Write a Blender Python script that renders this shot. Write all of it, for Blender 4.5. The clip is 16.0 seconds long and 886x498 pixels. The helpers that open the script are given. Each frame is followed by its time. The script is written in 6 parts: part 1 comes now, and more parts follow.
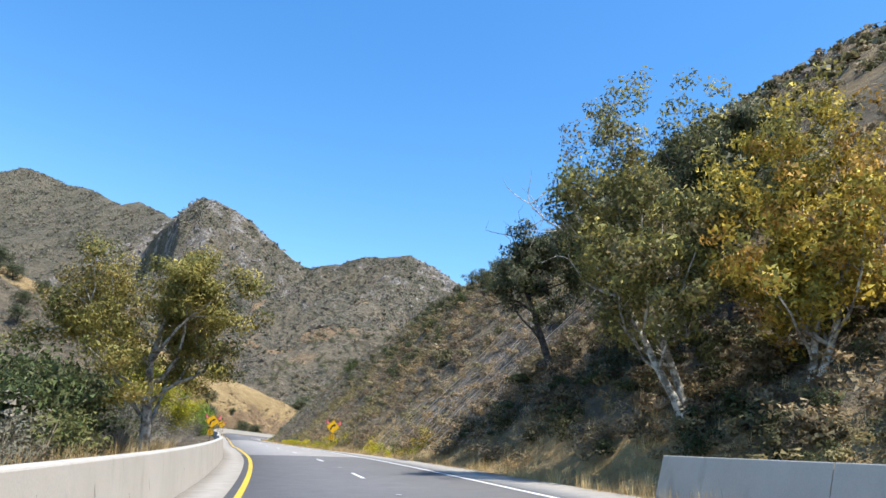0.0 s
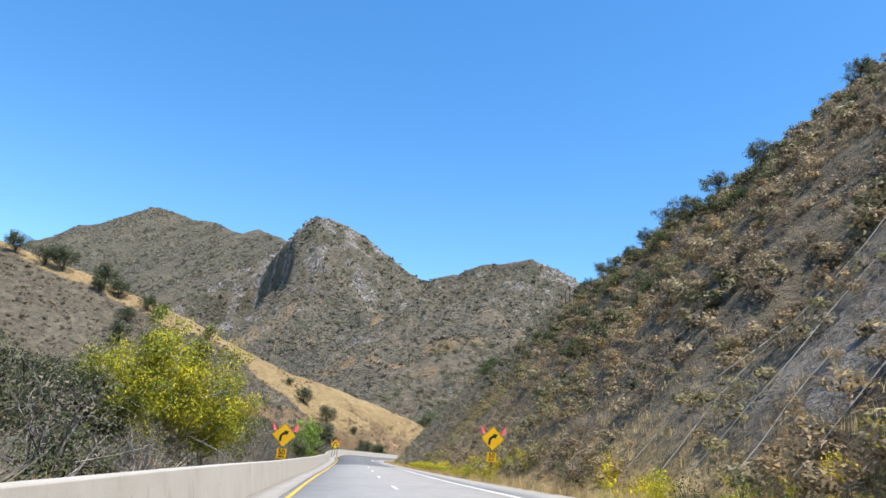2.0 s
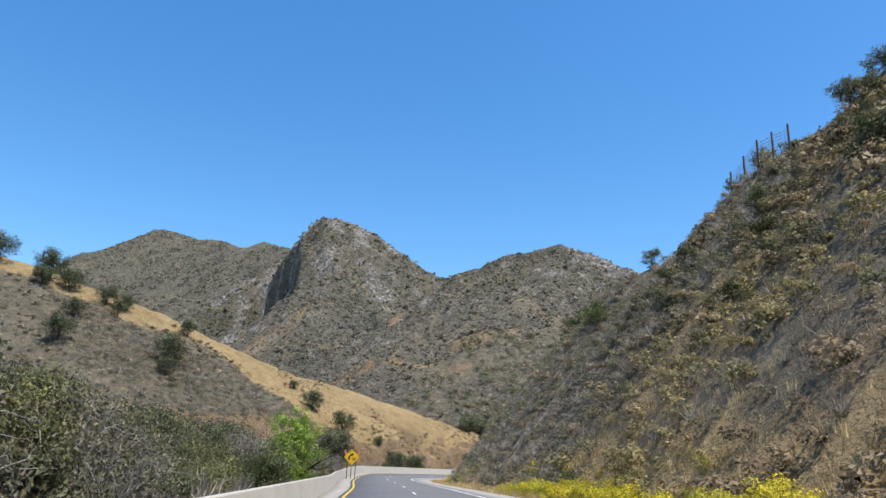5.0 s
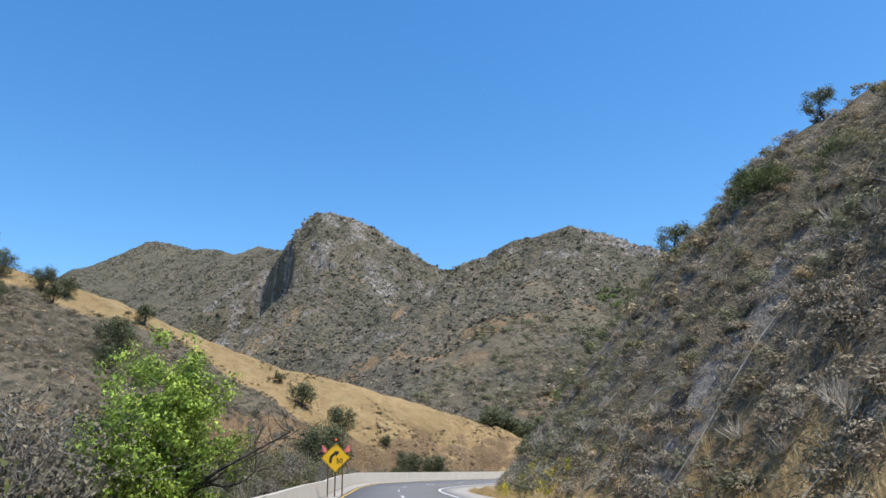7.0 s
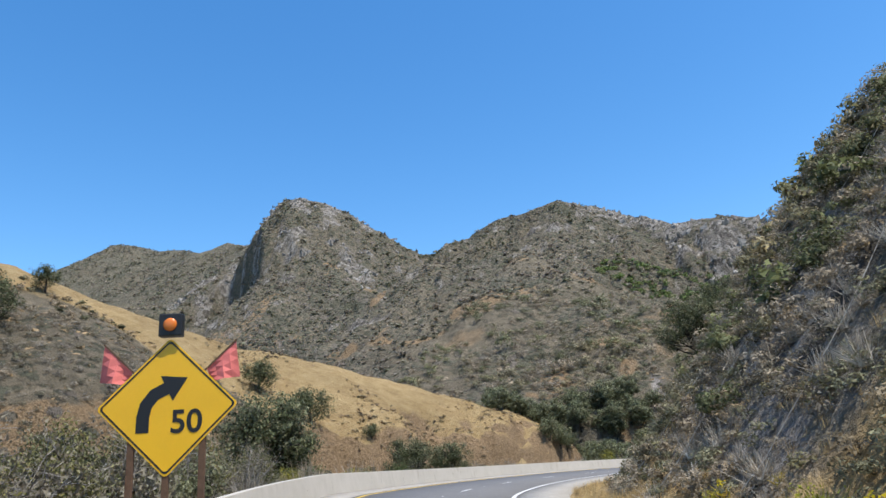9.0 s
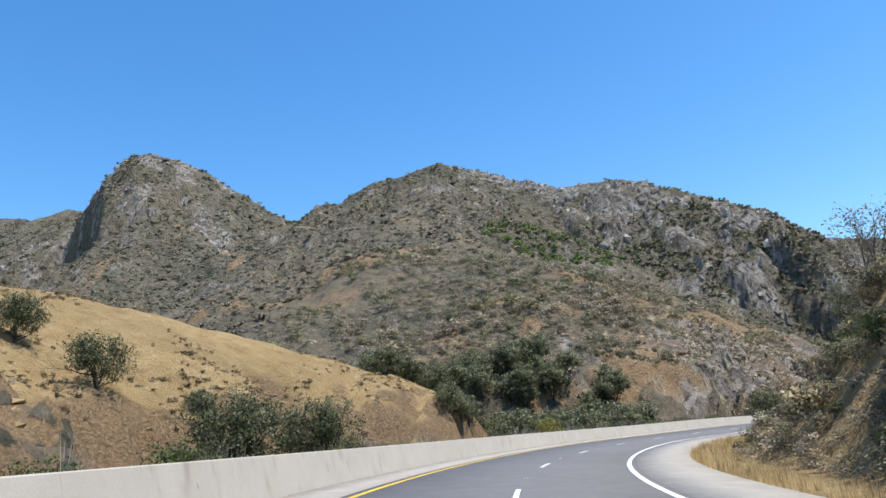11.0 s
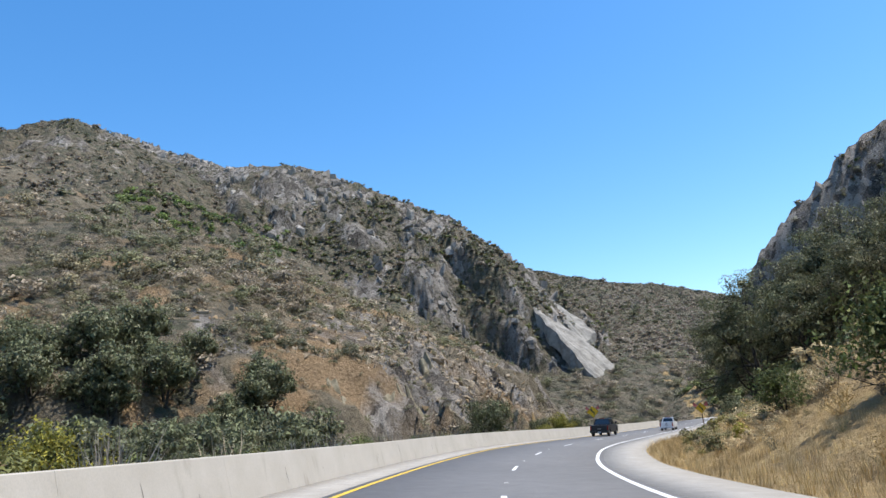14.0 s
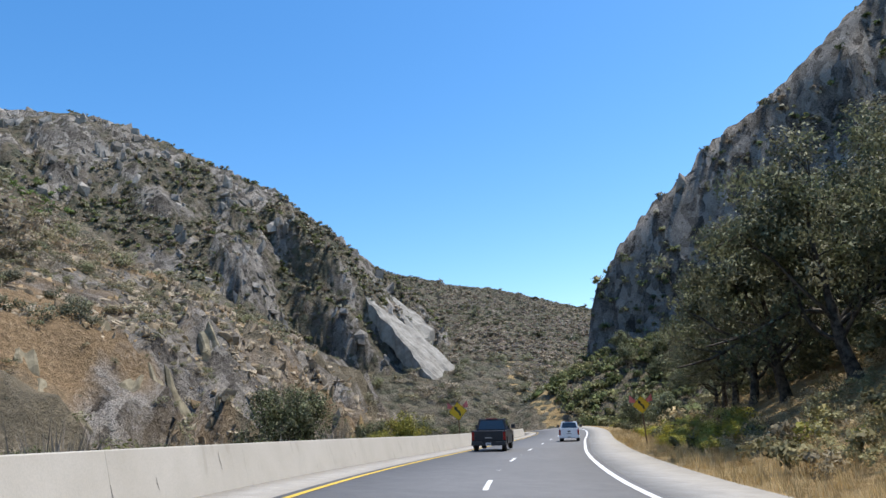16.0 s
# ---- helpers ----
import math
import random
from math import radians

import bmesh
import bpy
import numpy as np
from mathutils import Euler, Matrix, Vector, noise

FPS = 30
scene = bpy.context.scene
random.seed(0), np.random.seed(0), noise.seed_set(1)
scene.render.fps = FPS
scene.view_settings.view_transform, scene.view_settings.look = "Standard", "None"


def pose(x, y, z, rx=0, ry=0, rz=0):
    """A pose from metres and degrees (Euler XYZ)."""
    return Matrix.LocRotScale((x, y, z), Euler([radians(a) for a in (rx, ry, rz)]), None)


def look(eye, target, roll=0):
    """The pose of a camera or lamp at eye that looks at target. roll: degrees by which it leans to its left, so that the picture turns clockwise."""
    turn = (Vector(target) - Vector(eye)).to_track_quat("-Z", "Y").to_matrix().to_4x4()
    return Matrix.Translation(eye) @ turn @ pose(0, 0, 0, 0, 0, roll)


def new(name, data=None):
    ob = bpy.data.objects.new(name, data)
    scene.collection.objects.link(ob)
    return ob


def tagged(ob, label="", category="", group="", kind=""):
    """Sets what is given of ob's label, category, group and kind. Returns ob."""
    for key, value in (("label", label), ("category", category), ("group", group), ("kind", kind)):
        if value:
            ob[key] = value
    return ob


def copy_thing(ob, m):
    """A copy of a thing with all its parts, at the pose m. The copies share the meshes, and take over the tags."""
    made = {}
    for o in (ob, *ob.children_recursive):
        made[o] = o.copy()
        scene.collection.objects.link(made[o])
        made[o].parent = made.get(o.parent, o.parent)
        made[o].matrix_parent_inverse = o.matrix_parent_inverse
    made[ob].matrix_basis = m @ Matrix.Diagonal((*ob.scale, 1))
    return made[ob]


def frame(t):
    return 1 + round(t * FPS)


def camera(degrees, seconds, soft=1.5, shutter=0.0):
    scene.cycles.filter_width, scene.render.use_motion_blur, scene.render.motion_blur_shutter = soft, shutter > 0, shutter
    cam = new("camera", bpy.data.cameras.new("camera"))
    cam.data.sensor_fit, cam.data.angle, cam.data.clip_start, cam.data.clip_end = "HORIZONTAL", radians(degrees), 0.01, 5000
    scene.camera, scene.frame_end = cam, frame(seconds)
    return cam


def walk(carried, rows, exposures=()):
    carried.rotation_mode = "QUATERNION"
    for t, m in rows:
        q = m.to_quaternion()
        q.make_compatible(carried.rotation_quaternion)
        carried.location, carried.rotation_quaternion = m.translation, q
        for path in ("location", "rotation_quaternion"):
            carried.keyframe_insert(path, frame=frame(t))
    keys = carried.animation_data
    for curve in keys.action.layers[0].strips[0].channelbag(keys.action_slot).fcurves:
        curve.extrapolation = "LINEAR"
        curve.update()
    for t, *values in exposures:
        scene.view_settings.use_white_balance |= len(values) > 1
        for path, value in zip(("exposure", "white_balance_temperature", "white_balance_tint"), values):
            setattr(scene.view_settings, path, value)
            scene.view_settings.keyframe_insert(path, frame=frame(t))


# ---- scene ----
# ---------------------------------------------------------------- camera
cam = camera(62.3, 16.0)
# seconds, x, y, z, tilt from straight down, lean to the right, turn
ROWS = [
    (0.0, -0.85, 0.00, 1.23, 105.80, -6.80, 4.34),
    (0.5, -3.10, 9.82, 1.22, 105.71, -6.66, 8.02),
    (1.0, -5.61, 19.63, 1.25, 105.77, -6.32, 10.71),
    (1.5, -8.60, 29.29, 1.32, 105.86, -5.97, 12.80),
    (2.0, -11.93, 38.75, 1.38, 106.04, -5.38, 14.01),
    (2.5, -15.43, 48.17, 1.38, 106.26, -4.72, 14.72),
    (3.0, -19.12, 57.64, 1.33, 106.41, -4.31, 15.09),
    (3.5, -22.88, 67.26, 1.25, 106.51, -3.64, 15.36),
    (4.0, -26.66, 76.91, 1.19, 106.76, -3.22, 15.44),
    (4.5, -30.46, 86.66, 1.18, 106.78, -2.62, 15.66),
    (7.0, -48.64, 135.32, 1.18, 107.06, 0.89, 16.71),
    (7.5, -51.99, 145.01, 1.22, 107.35, 1.42, 16.78),
    (8.0, -55.80, 154.74, 1.18, 107.49, 2.24, 16.77),
    (10.5, -74.12, 205.16, 1.37, 104.95, 4.93, 9.54),
    (11.0, -75.37, 215.52, 1.38, 104.75, 5.17, 5.48),
    (11.5, -76.03, 225.80, 1.39, 104.62, 5.33, -0.01),
    (12.0, -76.08, 235.90, 1.38, 104.68, 5.33, -4.33),
    (12.5, -75.41, 245.87, 1.38, 104.58, 4.94, -8.86),
    (13.0, -73.94, 255.84, 1.37, 104.37, 5.42, -12.76),
    (13.5, -71.58, 265.68, 1.35, 104.33, 5.48, -16.94),
    (14.0, -68.39, 275.40, 1.30, 104.20, 5.51, -21.08),
    (14.5, -64.61, 284.91, 1.23, 104.18, 4.70, -24.22),
    (15.0, -60.27, 294.10, 1.16, 104.15, 4.33, -27.36),
    (15.5, -55.38, 302.85, 1.08, 103.98, 4.49, -31.60),
    (16.0, -50.08, 311.36, 1.04, 103.71, 5.00, -34.59),
]
walk(cam, [(t, pose(x, y, z, rx, ry, rz)) for t, x, y, z, rx, ry, rz in ROWS],
     exposures=[(0.0, 1.0), (1.7, 1.0), (2.4, 0.8), (3.2, 0.72), (8.2, 0.72), (10.4, 0.8), (13.0, 0.82), (15.0, 0.76), (16.0, 0.72)])

# ---------------------------------------------------------------- sky and sun
SUN_DIR = Vector((0.35, -0.13, 0.925)).normalized()      # towards the sun
world = bpy.data.worlds.new("sky")
scene.world = world
world.use_nodes = True
wn = world.node_tree.nodes
sky = wn.new("ShaderNodeTexSky")
sky.sky_type = "NISHITA"
sky.sun_disc = False
sky.sun_elevation = math.asin(SUN_DIR.z)
sky.sun_rotation = math.atan2(SUN_DIR.x, SUN_DIR.y)
sky.air_density, sky.dust_density, sky.ozone_density, sky.altitude = 1.0, 0.5, 1.0, 100
vivid = wn.new("ShaderNodeHueSaturation")                   # the clear, deep blue of dry air
vivid.inputs["Saturation"].default_value = 1.36
world.node_tree.links.new(sky.outputs[0], vivid.inputs["Color"])
world.node_tree.links.new(vivid.outputs[0], wn["Background"].inputs[0])
wn["Background"].inputs[1].default_value = 0.138
sun = new("sun", bpy.data.lights.new("sun", "SUN"))
sun.data.energy, sun.data.angle, sun.data.color = 3.6, radians(0.53), (1.0, 0.96, 0.9)
sun.matrix_world = look(SUN_DIR * 500, (0, 0, 0))

# ---------------------------------------------------------------- noise and plan
def hash2(ix, iy, seed):
    h = np.sin(ix * 127.1 + iy * 311.7 + seed * 74.7) * 43758.5453
    return h - np.floor(h)


def vnoise(x, y, seed=0):
    ix, iy = np.floor(x), np.floor(y)
    fx, fy = x - ix, y - iy
    fx, fy = fx * fx * (3 - 2 * fx), fy * fy * (3 - 2 * fy)
    a, b = hash2(ix, iy, seed), hash2(ix + 1, iy, seed)
    c, d = hash2(ix, iy + 1, seed), hash2(ix + 1, iy + 1, seed)
    return (a * (1 - fx) + b * fx) * (1 - fy) + (c * (1 - fx) + d * fx) * fy


def fbm(x, y, wave, octaves=4, seed=0, ridged=False):
    """Noise of about -1 to 1, its longest wave in metres."""
    total, amp, norm = 0.0, 1.0, 0.0
    for o in range(octaves):
        n = vnoise(x / wave + 17.3 * o, y / wave - 9.1 * o, seed + o) * 2 - 1
        if ridged:
            n = 1 - 2 * np.abs(n)
        total, norm = total + amp * n, norm + amp
        amp, wave = amp * 0.5, wave * 0.5
    return total / norm


def smooth(a, b, v):
    t = np.clip((np.asarray(v, float) - a) / (b - a), 0, 1)
    return t * t * (3 - 2 * t)


# the line that the car follows, in the left one of two lanes: x, y, z, bank in degrees (right side down)
ROAD = [
    (38, -130, 0.0, -4), (24, -85, 0.0, -5), (12, -42, 0.0, -6.3), (0, 0, 0.0, -6.6), (-5.6, 19.6, 0.0, -6.3), (-11.9, 38.7, 0.06, -5.4),
    (-19.1, 57.6, 0.06, -4.3), (-26.7, 76.9, -0.03, -3.2), (-36.2, 102, -0.05, -1.5), (-48.6, 135.3, -0.05, 0.6),
    (-55.9, 154.7, -0.04, 1.6), (-66.4, 181, 0.04, 3.0), (-74.5, 205.2, 0.12, 4.0), (-76.6, 225.8, 0.14, 4.0),
    (-75.6, 246, 0.13, 3.9), (-71.5, 265.9, 0.1, 4.0), (-64.9, 285.2, 0.0, 4.3), (-55.9, 303.2, -0.15, 5.0),
    (-47.3, 316.8, -0.2, 5.2), (-40.6, 325.6, -0.28, 5.0), (-32.6, 334.6, -0.42, 4.6), (-22.5, 345.2, -0.63, 4), (-12.2, 355.5, -0.8, 3.5), (-1.8, 365.8, -0.95, 3),
    (8.8, 376, -1.05, 2), (20, 387, -1.1, 1), (31.5, 399, -1.15, 0), (42.5, 411.5, -1.2, -1), (52.5, 425, -1.2, -2), (61.5, 439, -1.2, -2), (70, 453.5, -1.2, -2),
    (78, 468, -1.2, -1), (86, 482, -1.2, 0), (95, 495, -1.2, 1), (105, 507, -1.2, 1),
]


def catmull(points, step):
    p = np.array(points, float)
    out = []
    for i in range(len(p) - 1):
        a, b, c, d = p[max(i - 1, 0)], p[i], p[i + 1], p[min(i + 2, len(p) - 1)]
        m0, m1 = (c - a) / 2, (d - b) / 2
        n = max(2, int(np.linalg.norm((c - b)[:2]) / step))
        for k in range(n):
            t = k / n
            out.append((2 * t**3 - 3 * t**2 + 1) * b + (t**3 - 2 * t**2 + t) * m0 + (-2 * t**3 + 3 * t**2) * c + (t**3 - t**2) * m1)
    out.append(p[-1])
    return np.array(out)


LINE = catmull(ROAD, 2.0)
TAN = np.gradient(LINE[:, :2], axis=0)
TAN /= np.linalg.norm(TAN, axis=1)[:, None]
NRM = np.stack([TAN[:, 1], -TAN[:, 0]], 1)                 # to the right
STA = np.concatenate([[0], np.cumsum(np.linalg.norm(np.diff(LINE[:, :2], axis=0), axis=1))])
STA -= STA[np.argmin(np.abs(LINE[:, 1]))]                   # 0 where the clip starts


def left_fall(s, n):
    """How far the left lane and shoulder fall away below the plane of the road."""
    d = np.interp(s, [40, 64, 75, 96, 116, 146, 176, 205, 224], [0, .2, .3, .42, .52, .6, .68, .6, 0])
    return d * np.clip((.9 - np.asarray(n, float)) / 5.8, 0, 1.15)


def on_road(s, n, up=0.0):
    """The place at s metres along the line and n metres to its right."""
    i = np.interp(s, STA, np.arange(len(STA)))
    k = np.arange(len(STA))
    x, y, z, bank = (np.interp(i, k, LINE[:, c]) for c in range(4))
    nx, ny = np.interp(i, k, NRM[:, 0]), np.interp(i, k, NRM[:, 1])
    return np.stack([x + nx * n, y + ny * n, z - np.clip(n, -6, 9) * np.tan(np.radians(bank)) - left_fall(s, n) + up], -1)


def heading(s):
    i = int(np.clip(np.searchsorted(STA, s), 1, len(STA) - 2))
    return math.atan2(TAN[i, 1], TAN[i, 0])


def to_road(x, y):
    """s, n and road height for places."""
    shape = np.shape(x)
    x, y = np.ravel(x), np.ravel(y)
    s, n, z = np.empty(len(x)), np.empty(len(x)), np.empty(len(x))
    for a in range(0, len(x), 20000):
        q = slice(a, a + 20000)
        dx, dy = x[q, None] - LINE[None, :, 0], y[q, None] - LINE[None, :, 1]
        i = np.argmin(dx * dx + dy * dy, 1)
        r = np.arange(len(i))
        ddx, ddy = dx[r, i], dy[r, i]
        along = ddx * TAN[i, 0] + ddy * TAN[i, 1]
        side = ddx * NRM[i, 0] + ddy * NRM[i, 1]
        s[q] = STA[i] + along
        n[q] = np.sign(side) * np.maximum(np.abs(side), np.hypot(ddx, ddy) * (np.abs(along) > 4))
        z[q] = LINE[i, 2] - np.clip(side, -6, 9) * np.tan(np.radians(LINE[i, 3])) - left_fall(STA[i] + along, side)
    return s.reshape(shape), n.reshape(shape), z.reshape(shape)


# crest lines of the hills: x, y, z and the fall of the flanks
RIDGES = {
    "golden_hill": [(-420, 175, 108, .5), (-300, 230, 80, .52), (-215, 268, 56, .6), (-181, 284, 44.8, .66), (-165.5, 296.5, 37.0, .66), (-150, 309, 29.8, .64), (-134, 321.5, 25.6, .62), (-118, 334, 20.4, .62), (-108, 342, 17.5, .65), (-98, 350, 14.8, .7), (-91, 356, 11.4, .75), (-84, 362, 6.8, .8), (-77, 368, 1.5, .8)],
    "rocky_bluff": [(-215, 255, 50, .6), (-185, 261, 42, .62), (-152, 265, 27.5, .62), (-132, 271, 18, .65), (-119, 277, 11.5, .75), (-112, 281, 6, .9)],
    "peak": [(-1700, 1420, 330, .5), (-1332, 1384, 404, .55), (-1247, 1388, 424, .6), (-1156, 1388, 460, .65), (-1079, 1402, 492, .7), (-1031, 1396, 480, .7), (-963, 1389, 457, .65), (-907, 1384, 450, .65), (-770, 1249, 387, .65), (-690, 1160, 350, .65), (-616, 1075, 336, .65), (-564, 1033, 311, .65), (-477, 916, 268, .65), (-425, 820, 226, .7),
             (-390, 768, 192, 1.1), (-366, 743, 234, 1.5), (-350, 730, 238, 1.4), (-328, 716, 233, 1.2), (-304, 716, 224, 1.0), (-290, 725, 217, .85), (-276, 735, 206, .75), (-262, 745, 196, .75), (-236, 762, 181, .8), (-220, 751, 177, .85), (-205, 740, 181, .8), (-187, 727, 184, .7), (-170, 715, 186, .6), (-154, 707, 186, .65), (-139, 699, 183, .7), (-123, 691, 183, .7), (-108, 683, 184, .7)],
    "peak_spur": [(-318, 716, 222, 1.0), (-285, 660, 165, .8), (-245, 618, 112, .6), (-236, 572, 74, .55), (-205, 510, 36, .5), (-180, 460, 12, .5)],
    "rocky_mountain": [(-108, 683, 184, .8), (-85, 679, 175, .85), (-72, 664, 165, .9), (-60, 650, 155, .95), (-47, 637, 146, 1.0), (-35, 625, 137, 1.05), (-21, 615, 134, 1.1), (-8, 605, 131, 1.15), (5, 596, 126, 1.2), (21, 584, 115, 1.2), (38, 572, 104, 1.25), (54, 563, 93, 1.25), (70, 555, 79, 1.3), (95, 547, 57, 1.3), (112, 540, 36, 1.3), (126, 531, 8, 1.2)],
    "front_spur": [(-108, 683, 176, .6), (-120, 580, 118, .55), (-119, 496, 73, .5), (-85, 482, 64, .5), (-54, 472, 56, .6), (-38, 458, 40, .7), (-18, 446, 18, .8), (-6, 440, 4, .9)],
    "far_ridge": [(60, 800, 130, .4), (150, 745, 118, .4), (186, 727, 108, .4), (222, 709, 95, .4), (259, 691, 89, .4), (305, 665, 74, .4), (345, 640, 62, .4), (520, 560, 50, .4)],
    "cliff": [(116, 462, 40, 5.0), (120, 456, 50, 5.0), (128, 446, 61, 4.0), (142, 428, 78, 3.4), (162, 396, 106, 2.6), (186, 362, 134, 1.9), (240, 300, 180, 1.2)],
    "talus": [(104, 452, 16, .55), (135, 415, 30, .6), (160, 370, 44, .6)],
}
NAMES = ["ground", "canyon_slope", *RIDGES]
# bare patches of tan earth on the mountains: x, y, half widths, strength
SCARS = [(-211, 585, 7, 22, .95), (-191, 484, 6, 9, .95), (-180, 492, 5, 20, .7), (-228, 603, 10, 7, .6), (-126, 443, 15, 13, .6), (-68, 405, 4, 9, .95), (-75, 423, 9, 6, .75), (-95, 387, 5, 4, .85), (-57, 418, 5, 10, .6), (-240, 560, 8, 8, .5), (-50, 388, 10, 7, .95), (-53, 380, 9, 5, .85), (-40, 390, 9, 7, .9), (-33, 389, 6, 5, .6)]


def ridge_height(x, y, pts):
    p = np.array(pts, float)
    best = np.full(np.shape(x), -1e3)
    near = np.full(np.shape(x), 1e4)
    for a, b in zip(p[:-1], p[1:]):
        d = b[:2] - a[:2]
        t = np.clip(((x - a[0]) * d[0] + (y - a[1]) * d[1]) / (d @ d), 0, 1)
        r = np.hypot(x - a[0] - t * d[0], y - a[1] - t * d[1])
        best = np.maximum(best, a[2] + t * (b[2] - a[2]) - (a[3] + t * (b[3] - a[3])) * (np.sqrt(r * r + 9) - 3))
        near = np.minimum(near, r)
    return best, near


def buttress(x, y, wave, seed):
    """Ribs of rock with sheer faces to the west and long backs to the east, about -1 to 1."""
    w = (.92 * x + .39 * y) / wave + .75 * fbm(x, y, wave * 1.6, 3, seed) + .2 * fbm(x, y, wave * .5, 2, seed + 5)
    f = w - np.floor(w)
    lone = smooth(-.35, .3, fbm(x, y, wave * 1.3, 3, seed + 9))
    return 2 * lone * (smooth(0, .1, f) - f) - .3


def terrain(x, y):
    """Height, and which form each place belongs to."""
    s, n, zr = to_road(x, y)
    wx, wy = x + 9 * fbm(x, y, 70, 3, 5), y + 9 * fbm(x, y, 70, 3, 9)
    far = np.hypot(x + 60, y - 250)
    base = -1.6 + 0.9 * fbm(x, y, 40, 3, 2) + 0.00002 * np.maximum(far - 500, 0) ** 1.5
    heights = [base]
    # the slope that the road cuts into, on its right
    steep = np.interp(s, [-60, 0, 30, 60, 120, 195, 214, 262, 278, 300, 340, 420], [.75, .8, .95, 1.1, 1.2, 1.18, 1.14, 1.2, .34, .38, .5, .3])
    upper = np.interp(s, [-60, 60, 130, 160, 195, 214, 250, 280, 340, 400], [.78, .9, .92, .76, .64, .5, .35, .3, .4, .2])
    knee = np.interp(s, [0, 60, 195, 230, 262, 300], [18, 21, 22, 16, 12, 20])
    toe = np.interp(s, [-60, 0, 195, 230, 300], [11, 10, 9.5, 10, 10.5]) + .5 * fbm(x, y, 22, 2, 31)
    m = np.maximum(n - toe, 0)
    rib = fbm(x, y, 26, 3, 41, True)
    slope = zr + np.minimum(m, knee) * steep + np.maximum(m - knee, 0) * upper
    slope = slope + smooth(2, 14, m) * (1.5 * rib + 0.9 * fbm(x, y, 7, 3, 43)) * np.clip(steep, .4, 1.2)
    for s0, deep, wide in ((59, 1.6, 3.5), (70, 2.2, 4), (181, 3.2, 3.4), (190, 1.8, 2.5), (203, 1.6, 3), (173, 1.5, 2.5), (213, 1.4, 2.5), (98, 1.3, 4), (124, 1.5, 5), (145, 1.4, 4)):
        slope = slope - deep * smooth(3, 9, m) * np.exp(-((s - s0 - .22 * (m - 10) + 1.6 * fbm(x, y, 9, 2, 49)) / wide) ** 2 * 2)
    cap = np.interp(s, [-60, 150, 200, 235, 262, 285, 330, 420], [86, 88, 82, 32, 17, 24, 42, 40]) + 3 * fbm(x, y, 30, 2, 47)
    fade = smooth(455, 400, s)
    slope = np.where((n > 0) & (n < 260), np.minimum(slope, cap) * fade - 8 * (1 - fade), -1e3)
    heights.append(slope)
    for k, (name, pts) in enumerate(RIDGES.items()):
        near = ridge_height(x, y, pts)[1]
        shift = 0 if name in ("cliff", "golden_hill") else smooth(4, 45, near)      # the crests stay where they are
        h = ridge_height(x + shift * (wx - x), y + shift * (wy - y), pts)[0]
        rough = {"golden_hill": .35, "rocky_bluff": .3, "far_ridge": .7, "cliff": 1.0}.get(name, 1.0)
        away = smooth(1, 30, near)
        if rough == 1.0 or name == "far_ridge":
            h = h + rough * away * np.clip(h / 70, .15, 1.3) * (6.5 * (fbm(x, y, 80, 3, 60 + k, True) - .45) + 4.0 * (fbm(x, y, 24, 4, 80 + k, True) - .35)) + rough * (.35 + .65 * away) * 1.4 * fbm(x, y, 9, 3, 90 + k, True)
        else:
            cut = np.clip(near / 40, .12, 1) * np.clip(h / 60, .15, 1.6) * rough
            h = h + cut * (9 * fbm(x, y, 75, 3, 60 + k, True) + 3.0 * fbm(x, y, 20, 4, 80 + k, True)) + rough * 1.9 * fbm(x, y, 11, 3, 90 + k, True)
        if name.startswith("peak"):                          # the sheer face below the summit
            u = -(x + 356) * .6 - (y - 700) * .8
            v = -(x + 356) * .8 + (y - 700) * .6
            h = h - 48 * smooth(-2, 4, u + .42 * np.minimum(v, 0) + 4 * fbm(x, y, 22, 3, 107)) * smooth(170, 50, u) * smooth(-78, -8, v + 3 * fbm(x, y, 20, 2, 109)) * smooth(75, 52, v)
            h = h - 30 * np.exp(-((x + 201) ** 2 + (y - 692) ** 2) / 28 ** 2)              # a hollow before the saddle
            h = h + (.2 + .8 * away) * smooth(-470, -400, x) * (smooth(90, 190, h) * 4.0 * buttress(x, y, 37, 300) + 1.6 * buttress(x, y, 13, 320))
        if name == "rocky_mountain":
            h = h + (.1 + .9 * away) * np.clip(h / 50, .5, 1) * (8.0 * buttress(x, y, 36, 340) * smooth(-120, -30, x) + 3.0 * buttress(x, y, 14, 360)) + .9 * buttress(x, y, 5.5, 380)
            u = -(x - 61) * .86 - (y - 506) * .51
            v = -(x - 61) * .51 + (y - 506) * .86
            h = h - 17 * smooth(-1.5, 3, u + 3 * fbm(x, y, 14, 3, 117)) * smooth(44, 16, u) * smooth(-34, -22, v) * smooth(38, 22, v)
        if name == "front_spur":                            # tilted beds of rock in the cut foot
            wave = (h + .45 * x - .2 * y) / 3.2 + .8 * fbm(x, y, 16, 3, 105)
            h = h + 1.3 * smooth(40, 22, h) * smooth(-45, -25, x) * (smooth(.55, 1.0, wave - np.floor(wave)) - (wave - np.floor(wave)))
            h = h + smooth(55, 25, h) * smooth(-50, -20, x) * 1.5 * buttress(x, y, 8, 400)
